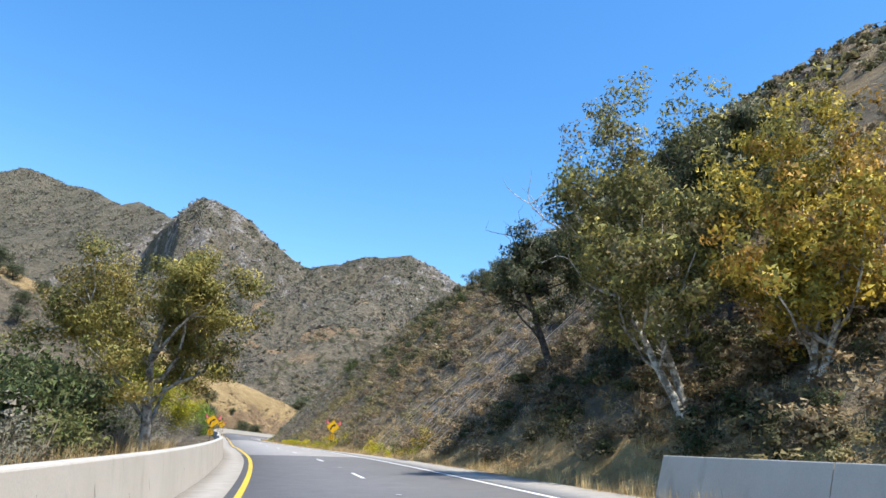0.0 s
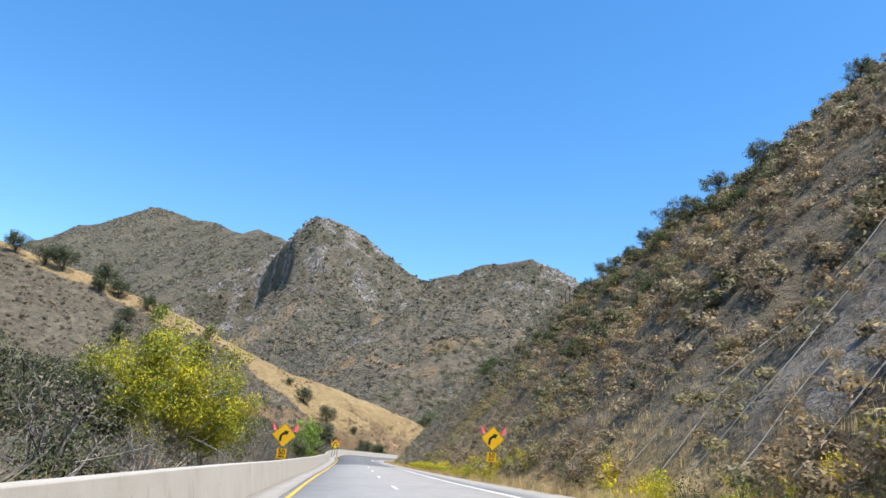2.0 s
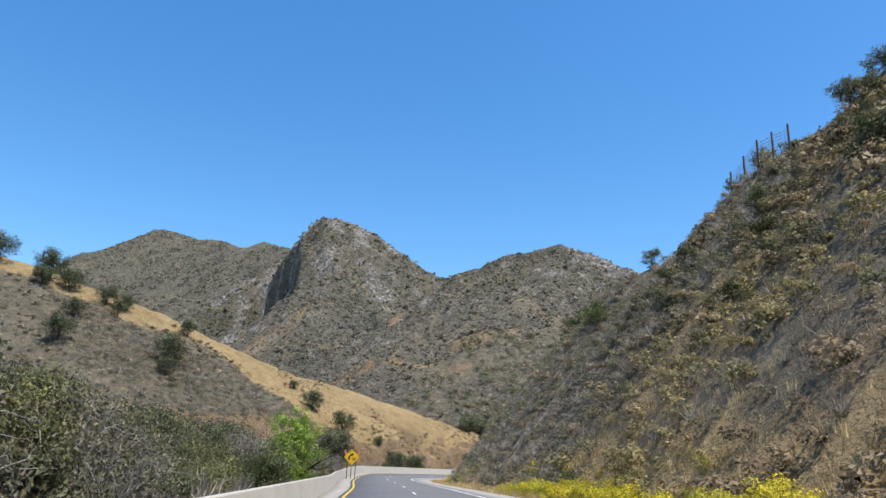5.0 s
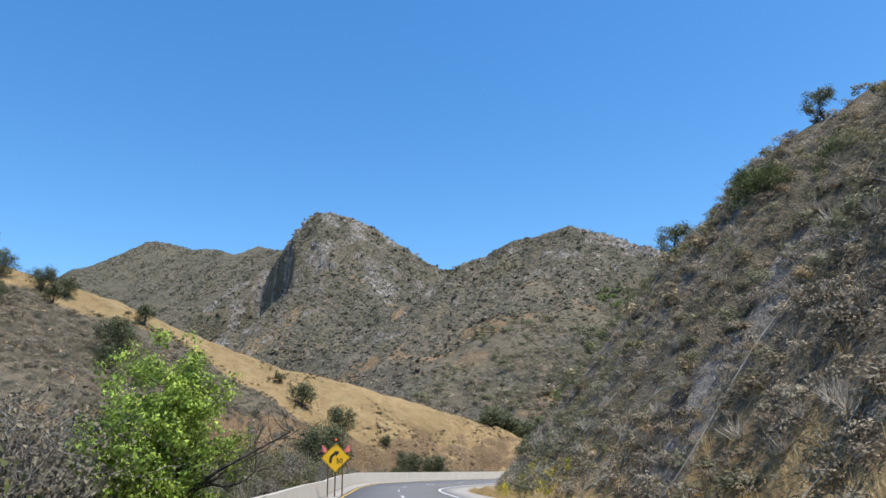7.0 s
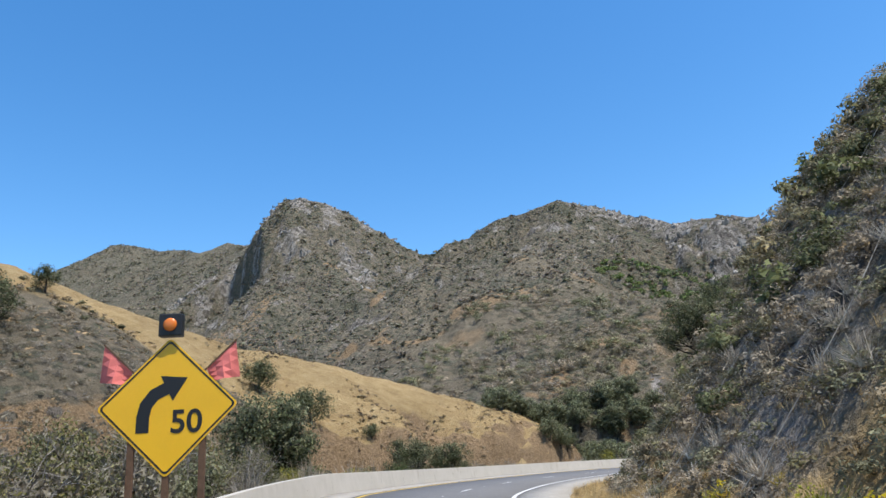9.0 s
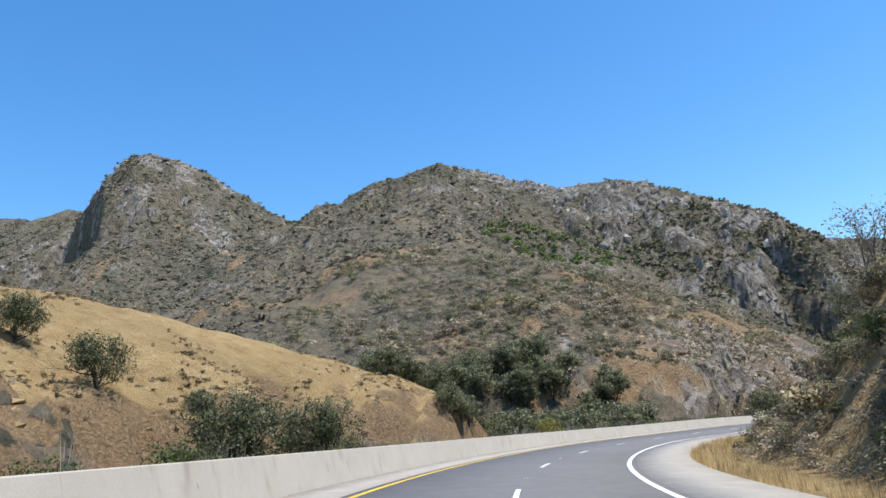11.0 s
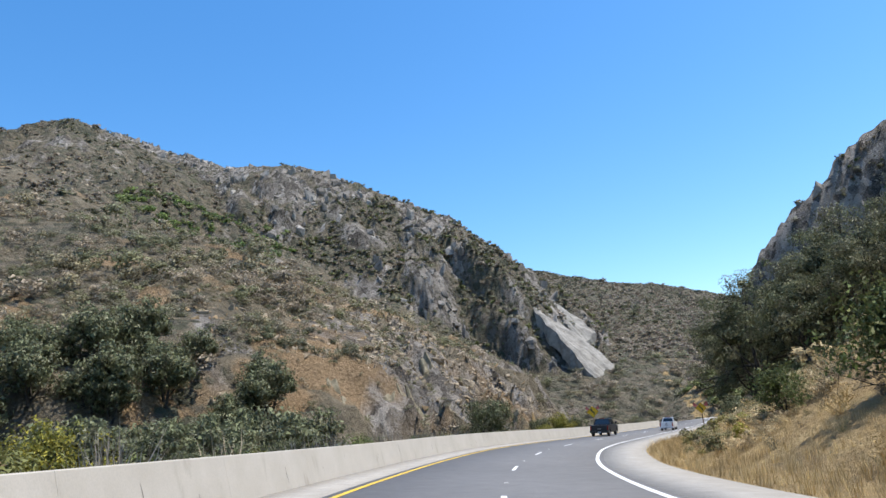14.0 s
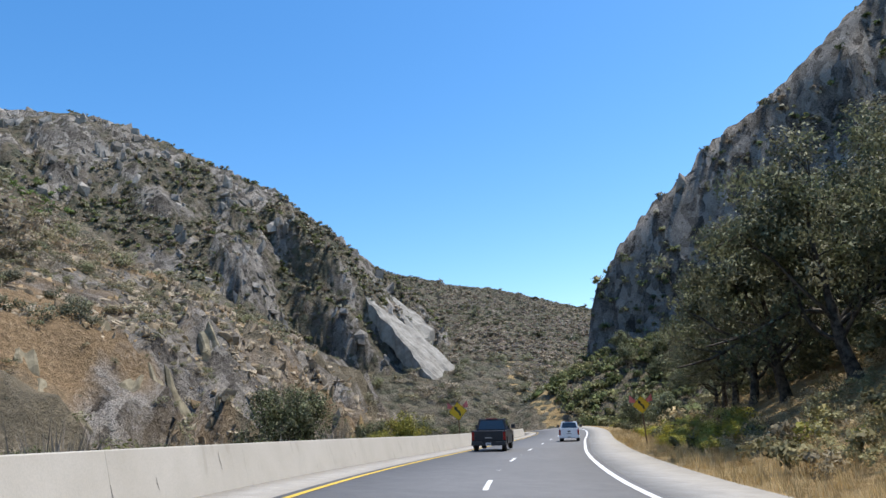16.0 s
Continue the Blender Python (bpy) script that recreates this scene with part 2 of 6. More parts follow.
        if name == "cliff":
            h = h + np.clip(near / 8, .25, 1) * (6 * buttress(x, y, 24, 420) + 3 * buttress(x, y, 10, 440))
            wave = (h + .25 * x) / 11 + 1.6 * fbm(x, y, 34, 4, 101)
            h = h + np.clip(h / 40, 0, 1) * smooth(-.1, .35, fbm(x, y, 48, 3, 103)) * (np.floor(wave) + smooth(.6, 1.0, wave - np.floor(wave)) - wave + .5) * 4
        if name == "golden_hill":
            h = h + .5 * fbm(x, y, 6, 3, 109) - 3.6 * smooth(19, 10, h) * smooth(-140, -115, x) * np.maximum(fbm(x, y, 8, 3, 108, True), 0) ** 1.5 + 1.4 * np.clip(near / 25, 0, 1) * fbm(x * 1.0, y * 1.0, 16, 3, 110, True)
        if name == "rocky_bluff":                           # rills in the eroded face
            h = h - 2.8 * smooth(16, 9, h) * np.maximum(fbm(x, y, 6, 3, 112, True), 0)
        edge = {"golden_hill": 9.0, "rocky_bluff": 11.0, "front_spur": 15.0}.get(name, 0) + 2.5 * fbm(x, y, 18, 3, 70 + k)
        if name in ("golden_hill", "front_spur", "rocky_bluff"):            # the foot is cut back steeply
            h = np.where(h < edge, edge - (edge - h) * (2.1 + 1.0 * fbm(x, y, 5, 3, 75, True)), h)
        heights.append(h)
    stack = np.array(heights)
    own = np.argmax(stack, 0)
    h = np.max(stack, 0)
    # bed of the road and its verges
    left = zr - .15 - .07 * np.maximum(-n - 6.2, 0)
    bank = np.where(n > 0, smooth(8.2, 12, n), smooth(5.6, np.where(s > 380, 12, 24), -n))
    bank = np.maximum(bank, smooth(488, 500, s))
    floor = np.where(n > 0, zr - .12, np.where(n > -7, left, np.maximum(left, base)))
    h = floor * (1 - bank) + h * bank
    return h, np.where(bank < .3, 0, own)


def spaced(spans):
    out = [spans[0][0]]
    for a, b, step0, step1 in spans:
        k = 0
        while out[-1] < b:
            t = (out[-1] - a) / (b - a)
            out.append(out[-1] + step0 + (step1 - step0) * t)
    return np.array(out)


GX = spaced([(-4200, -1500, 300, 60), (-1500, -420, 14, 5), (-420, -150, 2.2, 1.8), (-150, 100, 1.4, 1.4), (100, 190, 2, 3.4), (190, 500, 6, 20), (500, 4200, 25, 400)])
GY = spaced([(-1500, -150, 200, 15), (-150, -30, 8, 3), (-30, 380, 1.6, 1.6), (380, 600, 1.4, 1.5), (600, 780, 1.6, 2.2), (780, 1420, 5, 10), (1420, 1500, 10, 20), (1500, 4800, 20, 400)])
XX, YY = np.meshgrid(GX, GY)
HH, OWN = terrain(XX, YY)
for _ in range(3):                                           # each form in one piece, with no stray specks
    votes = []
    for k in range(len(NAMES)):
        m = np.pad((OWN == k).astype(float), 3, mode="edge").cumsum(0).cumsum(1)
        m = np.pad(m, ((1, 0), (1, 0)))
        votes.append(m[7:, 7:] - m[:-7, 7:] - m[7:, :-7] + m[:-7, :-7])
    OWN = np.argmax(votes, 0)


def ground_z(x, y):
    x, y = np.asarray(x, float), np.asarray(y, float)
    i = np.clip(np.searchsorted(GX, x) - 1, 0, len(GX) - 2)
    j = np.clip(np.searchsorted(GY, y) - 1, 0, len(GY) - 2)
    u, v = (x - GX[i]) / (GX[i + 1] - GX[i]), (y - GY[j]) / (GY[j + 1] - GY[j])
    return (HH[j, i] * (1 - u) + HH[j, i + 1] * u) * (1 - v) + (HH[j + 1, i] * (1 - u) + HH[j + 1, i + 1] * u) * v


def form_at(x, y):
    i = np.clip(np.searchsorted(GX, x) - 1, 0, len(GX) - 2)
    j = np.clip(np.searchsorted(GY, y) - 1, 0, len(GY) - 2)
    return OWN[j, i]

# ---------------------------------------------------------------- materials
def nodes_of(name, rough=0.85, spec=0.3, metal=0.0):
    m = bpy.data.materials.new(name)
    m.use_nodes = True
    nt = m.node_tree
    b = nt.nodes["Principled BSDF"]
    b.inputs["Roughness"].default_value, b.inputs["Metallic"].default_value = rough, metal
    b.inputs["Specular IOR Level"].default_value = spec
    return m, nt, b


def add(nt, kind, **values):
    n = nt.nodes.new("ShaderNode" + kind)
    for key, v in values.items():
        if key in n.inputs:
            n.inputs[key].default_value = v
        else:
            setattr(n, key, v)
    return n


def noise_node(nt, scale, detail=6, rough=0.6):
    tc = nt.nodes.get("where") or add(nt, "NewGeometry", name="where")
    n = add(nt, "TexNoise")
    n.inputs["Scale"].default_value, n.inputs["Detail"].default_value, n.inputs["Roughness"].default_value = scale, detail, rough
    nt.links.new(tc.outputs["Position"], n.inputs["Vector"])
    return n


def ramp(nt, source, stops):
    r = nt.nodes.new("ShaderNodeValToRGB")
    while len(r.color_ramp.elements) < len(stops):
        r.color_ramp.elements.new(0.5)
    for e, (p, c) in zip(r.color_ramp.elements, stops):
        e.position, e.color = p, (*c, 1) if len(c) == 3 else c
    nt.links.new(source, r.inputs[0])
    return r


def mix(nt, kind, fac, a, b):
    n = nt.nodes.new("ShaderNodeMix")
    n.data_type, n.blend_type = "RGBA", kind
    for sock, v in ((n.inputs[0], fac), (n.inputs[6], a), (n.inputs[7], b)):
        if isinstance(v, (int, float)):
            sock.default_value = v
        elif isinstance(v, tuple):
            sock.default_value = (*v, 1)
        else:
            nt.links.new(v, sock)
    return n.outputs[2]


def bump(nt, b, height, strength, distance):
    n = add(nt, "Bump", Strength=strength, Distance=distance)
    nt.links.new(height, n.inputs["Height"])
    nt.links.new(n.outputs[0], b.inputs["Normal"])


def painted(name, color, rough=0.5, spec=0.5, metal=0.0, vary=0.25, scale=3.0, grain=40.0, relief=0.05):
    """A surface of one colour with stains at two scales and a fine relief."""
    m, nt, b = nodes_of(name, rough, spec, metal)
    big, small = noise_node(nt, scale, 5), noise_node(nt, grain, 3)
    c = mix(nt, "MULTIPLY", vary, color, ramp(nt, big.outputs[0], [(0.3, (.45, .43, .4)), (0.65, (1, 1, 1))]).outputs[0])
    c = mix(nt, "MULTIPLY", vary * .8, c, ramp(nt, small.outputs[0], [(0.3, (.6, .6, .6)), (0.7, (1, 1, 1))]).outputs[0])
    nt.links.new(c, b.inputs["Base Color"])
    if relief:
        bump(nt, b, small.outputs[0], relief, 0.01)
    return m


def terrain_material():
    m, nt, b = nodes_of("hill_soil", 0.95, 0.1)
    cover = add(nt, "Attribute", attribute_name="cover")
    sep = nt.nodes.new("ShaderNodeSeparateColor")
    nt.links.new(cover.outputs["Color"], sep.inputs[0])
    n1, n2, n3, n4 = noise_node(nt, .05, 6), noise_node(nt, .35, 8, .7), noise_node(nt, 2.2, 5, .7), noise_node(nt, 9, 4, .7)
    litter = ramp(nt, n2.outputs[0], [(.25, (.095, .083, .058)), (.5, (.19, .16, .112)), (.75, (.32, .265, .185))]).outputs[0]
    grass = ramp(nt, n2.outputs[0], [(.25, (.29, .195, .09)), (.5, (.45, .32, .155)), (.75, (.57, .43, .225))]).outputs[0]
    soil = ramp(nt, n3.outputs[0], [(.25, (.14, .1, .06)), (.5, (.31, .212, .12)), (.75, (.46, .335, .205))]).outputs[0]
    lean_v = add(nt, "VectorMath", operation="MULTIPLY")           # joints that run down the faces
    lean_v.inputs[1].default_value = (1, 1, .4)
    nt.links.new(nt.nodes["where"].outputs["Position"], lean_v.inputs[0])
    warp = mix(nt, "LINEAR_LIGHT", .9, lean_v.outputs[0], n2.outputs["Color"])
    joints = add(nt, "TexVoronoi", feature="F1")
    joints.inputs["Scale"].default_value = .45
    nt.links.new(warp, joints.inputs["Vector"])
    face = nt.nodes.new("ShaderNodeSeparateColor")
    nt.links.new(joints.outputs["Color"], face.inputs[0])
    crag = mix(nt, "MIX", .5, n3.outputs[0], noise_node(nt, .13, 8, .75).outputs[0])
    cleft = add(nt, "TexVoronoi", feature="DISTANCE_TO_EDGE")
    cleft.inputs["Scale"].default_value = .16
    nt.links.new(warp, cleft.inputs["Vector"])
    cracked = ramp(nt, cleft.outputs["Distance"], [(.0, (.25, .25, .25)), (.09, (.62, .62, .62)), (.3, (.5, .5, .5))]).outputs[0]
    blocks = mix(nt, "MIX", .1, mix(nt, "MIX", .2, crag, face.outputs[0]), cracked)
    rock = ramp(nt, blocks, [(.38, (.06, .053, .046)), (.45, (.17, .15, .128)), (.52, (.275, .247, .213)), (.6, (.4, .36, .31))]).outputs[0]
    soft = mix(nt, "MIX", .35, n2.outputs[0], n3.outputs[0])

    def mask(channel):
        s = add(nt, "Math", operation="ADD")
        nt.links.new(channel, s.inputs[0])
        nt.links.new(soft, s.inputs[1])
        r = ramp(nt, s.outputs[0], [(.44, (0, 0, 0)), (.62, (1, 1, 1))])
        half = add(nt, "Math", operation="MULTIPLY")
        half.inputs[1].default_value = .5
        nt.links.new(s.outputs[0], half.inputs[0])
        nt.links.new(half.outputs[0], r.inputs[0])
        return r.outputs[0]
    # low shrubs, each a rounded cushion with earth between
    domes, tones, shrubby = [], [], []
    for size, offset in ((.42, .0), (.2, .12)):
        cell = add(nt, "TexVoronoi", feature="F1")
        cell.inputs["Scale"].default_value = size
        nt.links.new(mix(nt, "LINEAR_LIGHT", .5 / size ** .5, nt.nodes["where"].outputs["Position"], n3.outputs["Color"]), cell.inputs["Vector"])
        inside = add(nt, "Math", operation="SUBTRACT")
        nt.links.new(cover.outputs["Alpha"], inside.inputs[0])
        nt.links.new(cell.outputs["Distance"], inside.inputs[1])
        less = add(nt, "Math", operation="SUBTRACT")
        nt.links.new(inside.outputs[0], less.inputs[0])
        less.inputs[1].default_value = offset
        domes.append(ramp(nt, less.outputs[0], [(.0, (0, 0, 0)), (.12, (.5, .5, .5)), (.5, (1, 1, 1))]).outputs[0])
        shrubby.append(ramp(nt, less.outputs[0], [(.0, (0, 0, 0)), (.07, (1, 1, 1))]).outputs[0])
        kind = nt.nodes.new("ShaderNodeSeparateColor")
        nt.links.new(cell.outputs["Color"], kind.inputs[0])
        tones.append(ramp(nt, kind.outputs[0], [(.0, (.085, .085, .058)), (.3, (.135, .128, .09)), (.55, (.19, .165, .125)), (.8, (.12, .12, .078)), (1.0, (.22, .185, .15))]).outputs[0])
    c = mix(nt, "MIX", mask(sep.outputs[0]), litter, grass)
    c = mix(nt, "MIX", mask(sep.outputs[2]), c, soil)
    c = mix(nt, "MIX", mask(sep.outputs[1]), c, rock)
    c = mix(nt, "MIX", shrubby[0], c, tones[0])
    c = mix(nt, "MIX", shrubby[1], c, tones[1])
    c = mix(nt, "MULTIPLY", .5, c, ramp(nt, n1.outputs[0], [(.3, (.45, .44, .42)), (.65, (1, 1, 1))]).outputs[0])
    c = mix(nt, "MULTIPLY", .6, c, ramp(nt, n4.outputs[0], [(.3, (.5, .5, .5)), (.6, (1, 1, 1))]).outputs[0])
    nt.links.new(c, b.inputs["Base Color"])
    vor = add(nt, "TexVoronoi", feature="DISTANCE_TO_EDGE")
    vor.inputs["Scale"].default_value = .22
    nt.links.new(nt.nodes["where"].outputs["Position"], vor.inputs["Vector"])
    h = mix(nt, "ADD", .8, n2.outputs[0], n3.outputs[0])
    h = mix(nt, "ADD", .35, h, vor.outputs["Distance"])
    h = mix(nt, "ADD", 1.0, h, blocks)
    h = mix(nt, "ADD", 1.0, h, domes[0])
    h = mix(nt, "ADD", 1.0, h, domes[1])
    bump(nt, b, h, .75, 1.3)
    return m


def asphalt_material(name, dark, light, rough):
    m, nt, b = nodes_of(name, rough, 0.35)
    n1, n2, n3 = noise_node(nt, .12, 5), noise_node(nt, 1.6, 6), noise_node(nt, 55, 3, .8)
    c = ramp(nt, n2.outputs[0], [(.25, dark), (.75, light)]).outputs[0]
    c = mix(nt, "MULTIPLY", .35, c, ramp(nt, n1.outputs[0], [(.35, (.7, .7, .7)), (.65, (1, 1, 1))]).outputs[0])
    c = mix(nt, "MULTIPLY", .5, c, ramp(nt, n3.outputs[0], [(.35, (.55, .55, .55)), (.65, (1.0, 1.0, 1.0))]).outputs[0])
    nt.links.new(c, b.inputs["Base Color"])
    bump(nt, b, n3.outputs[0], .35, .012)
    return m


def foliage_material(name, through_light=0.3, rough=0.6):
    m, nt, b = nodes_of(name, rough, 0.12)
    tint = add(nt, "Attribute", attribute_name="tint")
    n = noise_node(nt, 1.3, 3)
    # multiplier runs past 1: a lift for haze put into the leaf colour
    c = mix(nt, "MULTIPLY", 1.0, tint.outputs["Color"], ramp(nt, n.outputs[0], [(.3, (.8, .8, .76)), (.7, (1.45, 1.45, 1.4))]).outputs[0])
    nt.links.new(c, b.inputs["Base Color"])
    if through_light:
        t = nt.nodes.new("ShaderNodeBsdfTranslucent")
        nt.links.new(c, t.inputs[0])
        ms = add(nt, "MixShader")
        ms.inputs[0].default_value = through_light
        nt.links.new(b.outputs[0], ms.inputs[1])
        nt.links.new(t.outputs[0], ms.inputs[2])
        nt.links.new(ms.outputs[0], nt.nodes["Material Output"].inputs[0])
    return m


def bark_material(name, dark, light):
    m, nt, b = nodes_of(name, .85, .2)
    n = noise_node(nt, 3.5, 5, .7)
    n2 = noise_node(nt, 22, 4, .7)
    c = ramp(nt, n.outputs[0], [(.42, dark), (.56, light)]).outputs[0]
    c = mix(nt, "MULTIPLY", .5, c, ramp(nt, n2.outputs[0], [(.3, (.5, .5, .5)), (.7, (1, 1, 1))]).outputs[0])
    nt.links.new(c, b.inputs["Base Color"])
    bump(nt, b, n2.outputs[0], .5, .03)
    return m


def concrete_material(name, color):
    m, nt, b = nodes_of(name, .85, .25)
    n1, n2 = noise_node(nt, .6, 6, .65), noise_node(nt, 30, 4)
    geo = nt.nodes["where"]
    stretch = add(nt, "VectorMath", operation="MULTIPLY")
    stretch.inputs[1].default_value = (.9, .9, .35)
    nt.links.new(geo.outputs["Position"], stretch.inputs[0])
    streak = add(nt, "TexNoise")
    streak.inputs["Scale"].default_value, streak.inputs["Detail"].default_value = 1.6, 6
    nt.links.new(stretch.outputs[0], streak.inputs["Vector"])
    c = mix(nt, "MULTIPLY", .45, color, ramp(nt, n1.outputs[0], [(.3, (.72, .7, .66)), (.65, (1, 1, 1))]).outputs[0])
    c = mix(nt, "MULTIPLY", .55, c, ramp(nt, streak.outputs[0], [(.26, (.6, .57, .52)), (.4, (.96, .96, .95)), (.7, (1, 1, 1))]).outputs[0])
    c = mix(nt, "MULTIPLY", .4, c, ramp(nt, n2.outputs[0], [(.3, (.75, .75, .75)), (.6, (1, 1, 1))]).outputs[0])
    nt.links.new(c, b.inputs["Base Color"])
    bump(nt, b, n2.outputs[0], .3, .01)
    return m


def glass_material(name, color):
    m, nt, b = nodes_of(name, .06, .6)
    b.inputs["Base Color"].default_value = (*color, 1)
    b.inputs["Coat Weight"].default_value = .6
    return m


SOIL = terrain_material()
ASPHALT = asphalt_material("asphalt", (.145, .142, .14), (.195, .19, .184), .85)
WORN = asphalt_material("worn_pavement", (.3, .28, .255), (.42, .395, .36), .75)
SHOULDER = asphalt_material("shoulder_concrete", (.31, .285, .245), (.44, .405, .35), .85)
CONCRETE = concrete_material("barrier_concrete", (.49, .457, .4))
WHITE = painted("white_line", (.78, .77, .74), .7, vary=.4, scale=1.2)
YELLOW = painted("yellow_line", (.72, .47, .04), .7, vary=.35, scale=1.2)
LEAF = foliage_material("leaves", .3)
TWIG = foliage_material("dry_brush", .1, .85)
BARK_PALE = bark_material("sycamore_bark", (.2, .17, .13), (.62, .58, .5))
BARK_DARK = bark_material("oak_bark", (.035, .03, .025), (.11, .095, .075))
SIGN_YELLOW = painted("sign_yellow", (.9, .5, .012), .35, vary=.1, scale=2, relief=0)
SIGN_BLACK = painted("sign_black", (.012, .012, .012), .5, vary=.1, relief=0)
RUST = painted("rusty_steel", (.16, .09, .05), .8, metal=.2, vary=.5, scale=10)
FLAG = painted("flag_cloth", (.8, .2, .17), .8, vary=.3, scale=6)


def block_material(name, dark, light):
    """Broken rock, each block of its own tone."""
    m, nt, b = nodes_of(name, .92, .2)
    where = noise_node(nt, 1.1, 6, .7)
    one = add(nt, "NewGeometry")
    c = ramp(nt, one.outputs["Random Per Island"], [(0, dark), (1, light)]).outputs[0]
    c = mix(nt, "MULTIPLY", .8, c, ramp(nt, where.outputs[0], [(.32, (.42, .41, .4)), (.6, (1, 1, 1))]).outputs[0])
    nt.links.new(c, b.inputs["Base Color"])
    bump(nt, b, where.outputs[0], .6, .3)
    return m


CRAG_ROCK = block_material("crag_rock", (.15, .135, .115), (.4, .365, .32))
SPUR_ROCK = block_material("spur_rock", (.25, .19, .12), (.48, .395, .28))
OCHRE = painted("ochre_rock", (.42, .29, .15), .9, vary=.6, scale=.9, grain=9, relief=.6)
WIRE = painted("net_wire", (.3, .285, .255), .6, metal=.2, vary=.2)
CABLE = painted("net_cable", (.52, .5, .45), .6, metal=.1, vary=.3)


# ---------------------------------------------------------------- mesh helpers
def mesh_from(name, verts, faces, material, tints=None, flat=False, normals=None):
    """A mesh from arrays; faces all have the same number of corners. normals: soft ones for foliage, one a vertex."""
    verts, faces = np.asarray(verts, np.float32), np.asarray(faces, np.int32)
    me = bpy.data.meshes.new(name)
    me.vertices.add(len(verts))
    me.vertices.foreach_set("co", verts.ravel())
    k = faces.shape[1]
    me.loops.add(faces.size)
    me.loops.foreach_set("vertex_index", faces.ravel())
    me.polygons.add(len(faces))
    me.polygons.foreach_set("loop_start", np.arange(0, faces.size, k, dtype=np.int32))
    me.polygons.foreach_set("use_smooth", np.full(len(faces), not flat or normals is not None))
    me.materials.append(material)
    me.update(calc_edges=True)
    if tints is not None:
        t = np.ones((len(verts), 4), np.float32)
        t[:, :3] = tints
        me.color_attributes.new("tint", "FLOAT_COLOR", "POINT").data.foreach_set("color", t.ravel())
    if normals is not None:
        me.attributes.new("custom_normal", "FLOAT_VECTOR", "POINT").data.foreach_set("vector", np.asarray(normals, np.float32).ravel())
    return me


def under(name, me, parent, label=""):
    ob = new(name, me)
    ob.parent = parent
    return tagged(ob, label) if label else ob


def part(name, bm, material, parent, label="", bevel=0.0, smooth_shade=False):
    """One bmesh as one mesh object under a thing or a part."""
    if bevel:
        bmesh.ops.bevel(bm, geom=bm.edges[:], offset=bevel, segments=2, affect="EDGES", profile=.6)
    bmesh.ops.recalc_face_normals(bm, faces=bm.faces[:])
    me = bpy.data.meshes.new(name)
    bm.to_mesh(me)
    bm.free()
    if smooth_shade:
        me.polygons.foreach_set("use_smooth", np.ones(len(me.polygons), bool))
    me.materials.append(material)
    return under(name, me, parent, label)


def box(bm, x0, x1, y0, y1, z0, z1):
    v = [bm.verts.new((x, y, z)) for x in (x0, x1) for y in (y0, y1) for z in (z0, z1)]
    for f in ((0, 1, 3, 2), (4, 6, 7, 5), (0, 4, 5, 1), (2, 3, 7, 6), (0, 2, 6, 4), (1, 5, 7, 3)):
        bm.faces.new([v[i] for i in f])
    return v


def extrude_outline(bm, outline, y0, y1, axis="y"):
    """A prism from an outline; for axis y the outline is x, z; for axis x it is y, z."""
    def at(a, b, d):
        return (a, d, b) if axis == "y" else (d, a, b)
    p = [bm.verts.new(at(a, b, y0)) for a, b in outline]
    q = [bm.verts.new(at(a, b, y1)) for a, b in outline]
    n = len(p)
    bm.faces.new(p)
    bm.faces.new(q[::-1])
    for i in range(n):
        bm.faces.new((p[i], q[i], q[(i + 1) % n], p[(i + 1) % n]))


def thing(name, label, category, at=(0, 0, 0), turn=0.0, group="", kind=""):
    ob = new(name)
    ob.empty_display_size = .2
    ob.matrix_world = Matrix.Translation(at) @ Matrix.Rotation(turn, 4, "Z")
    return tagged(ob, label, category, group, kind)
LEDGE = painted("ledge_rock", (.34, .29, .19), .95, vary=.95, scale=.7, grain=4, relief=1.0)
PALE_ROCK = painted("pale_rock", (.36, .335, .29), .92, vary=.85, scale=.35, grain=2, relief=.9)

# ---------------------------------------------------------------- the land
GRADY, GRADX = np.gradient(HH, GY, GX)
FALL = np.hypot(GRADX, GRADY)
SS, NN, ZR = to_road(XX, YY)
patch = fbm(XX, YY, 28, 4, 120)
fine = fbm(XX, YY, 9, 3, 130)
is_form = {name: OWN == k for k, name in enumerate(NAMES)}
grass = np.zeros_like(HH)
rock = np.zeros_like(HH)
soil = np.zeros_like(HH)
gh = is_form["golden_hill"]
bl = is_form["rocky_bluff"]
GH_Z, GH_NEAR = ridge_height(XX, YY, RIDGES["golden_hill"])
gold_top = np.maximum(smooth(20, 10, GH_NEAR + 7 * patch), np.maximum(smooth(276, 288, YY + 9 * patch) * smooth(-182, -160, XX), smooth(-128, -114, XX + 6 * patch)))   # bare grass along the crest and the tip
grass = np.where(gh, .95 * gold_top, grass)
soil = np.where(gh, smooth(.85, 1.5, FALL) * .8 + .35 * smooth(.1, .4, patch) * (1 - gold_top) + .4 * smooth(13, 9, HH + 3 * fine) * smooth(.5, .8, FALL) + .3 * smooth(.2, .5, fbm(XX, YY, 13, 4, 145)) * gold_top, soil)
grass = np.where(bl, .22 + .4 * patch, grass)
soil = np.where(bl, .25 + .3 * fine + .75 * smooth(.75, 1.2, FALL) * smooth(16, 11, HH), soil)
rock = np.where(bl, .1 + .35 * fine, rock)
mount = is_form["peak"] | is_form["rocky_mountain"] | is_form["peak_spur"] | is_form["front_spur"] | is_form["far_ridge"]
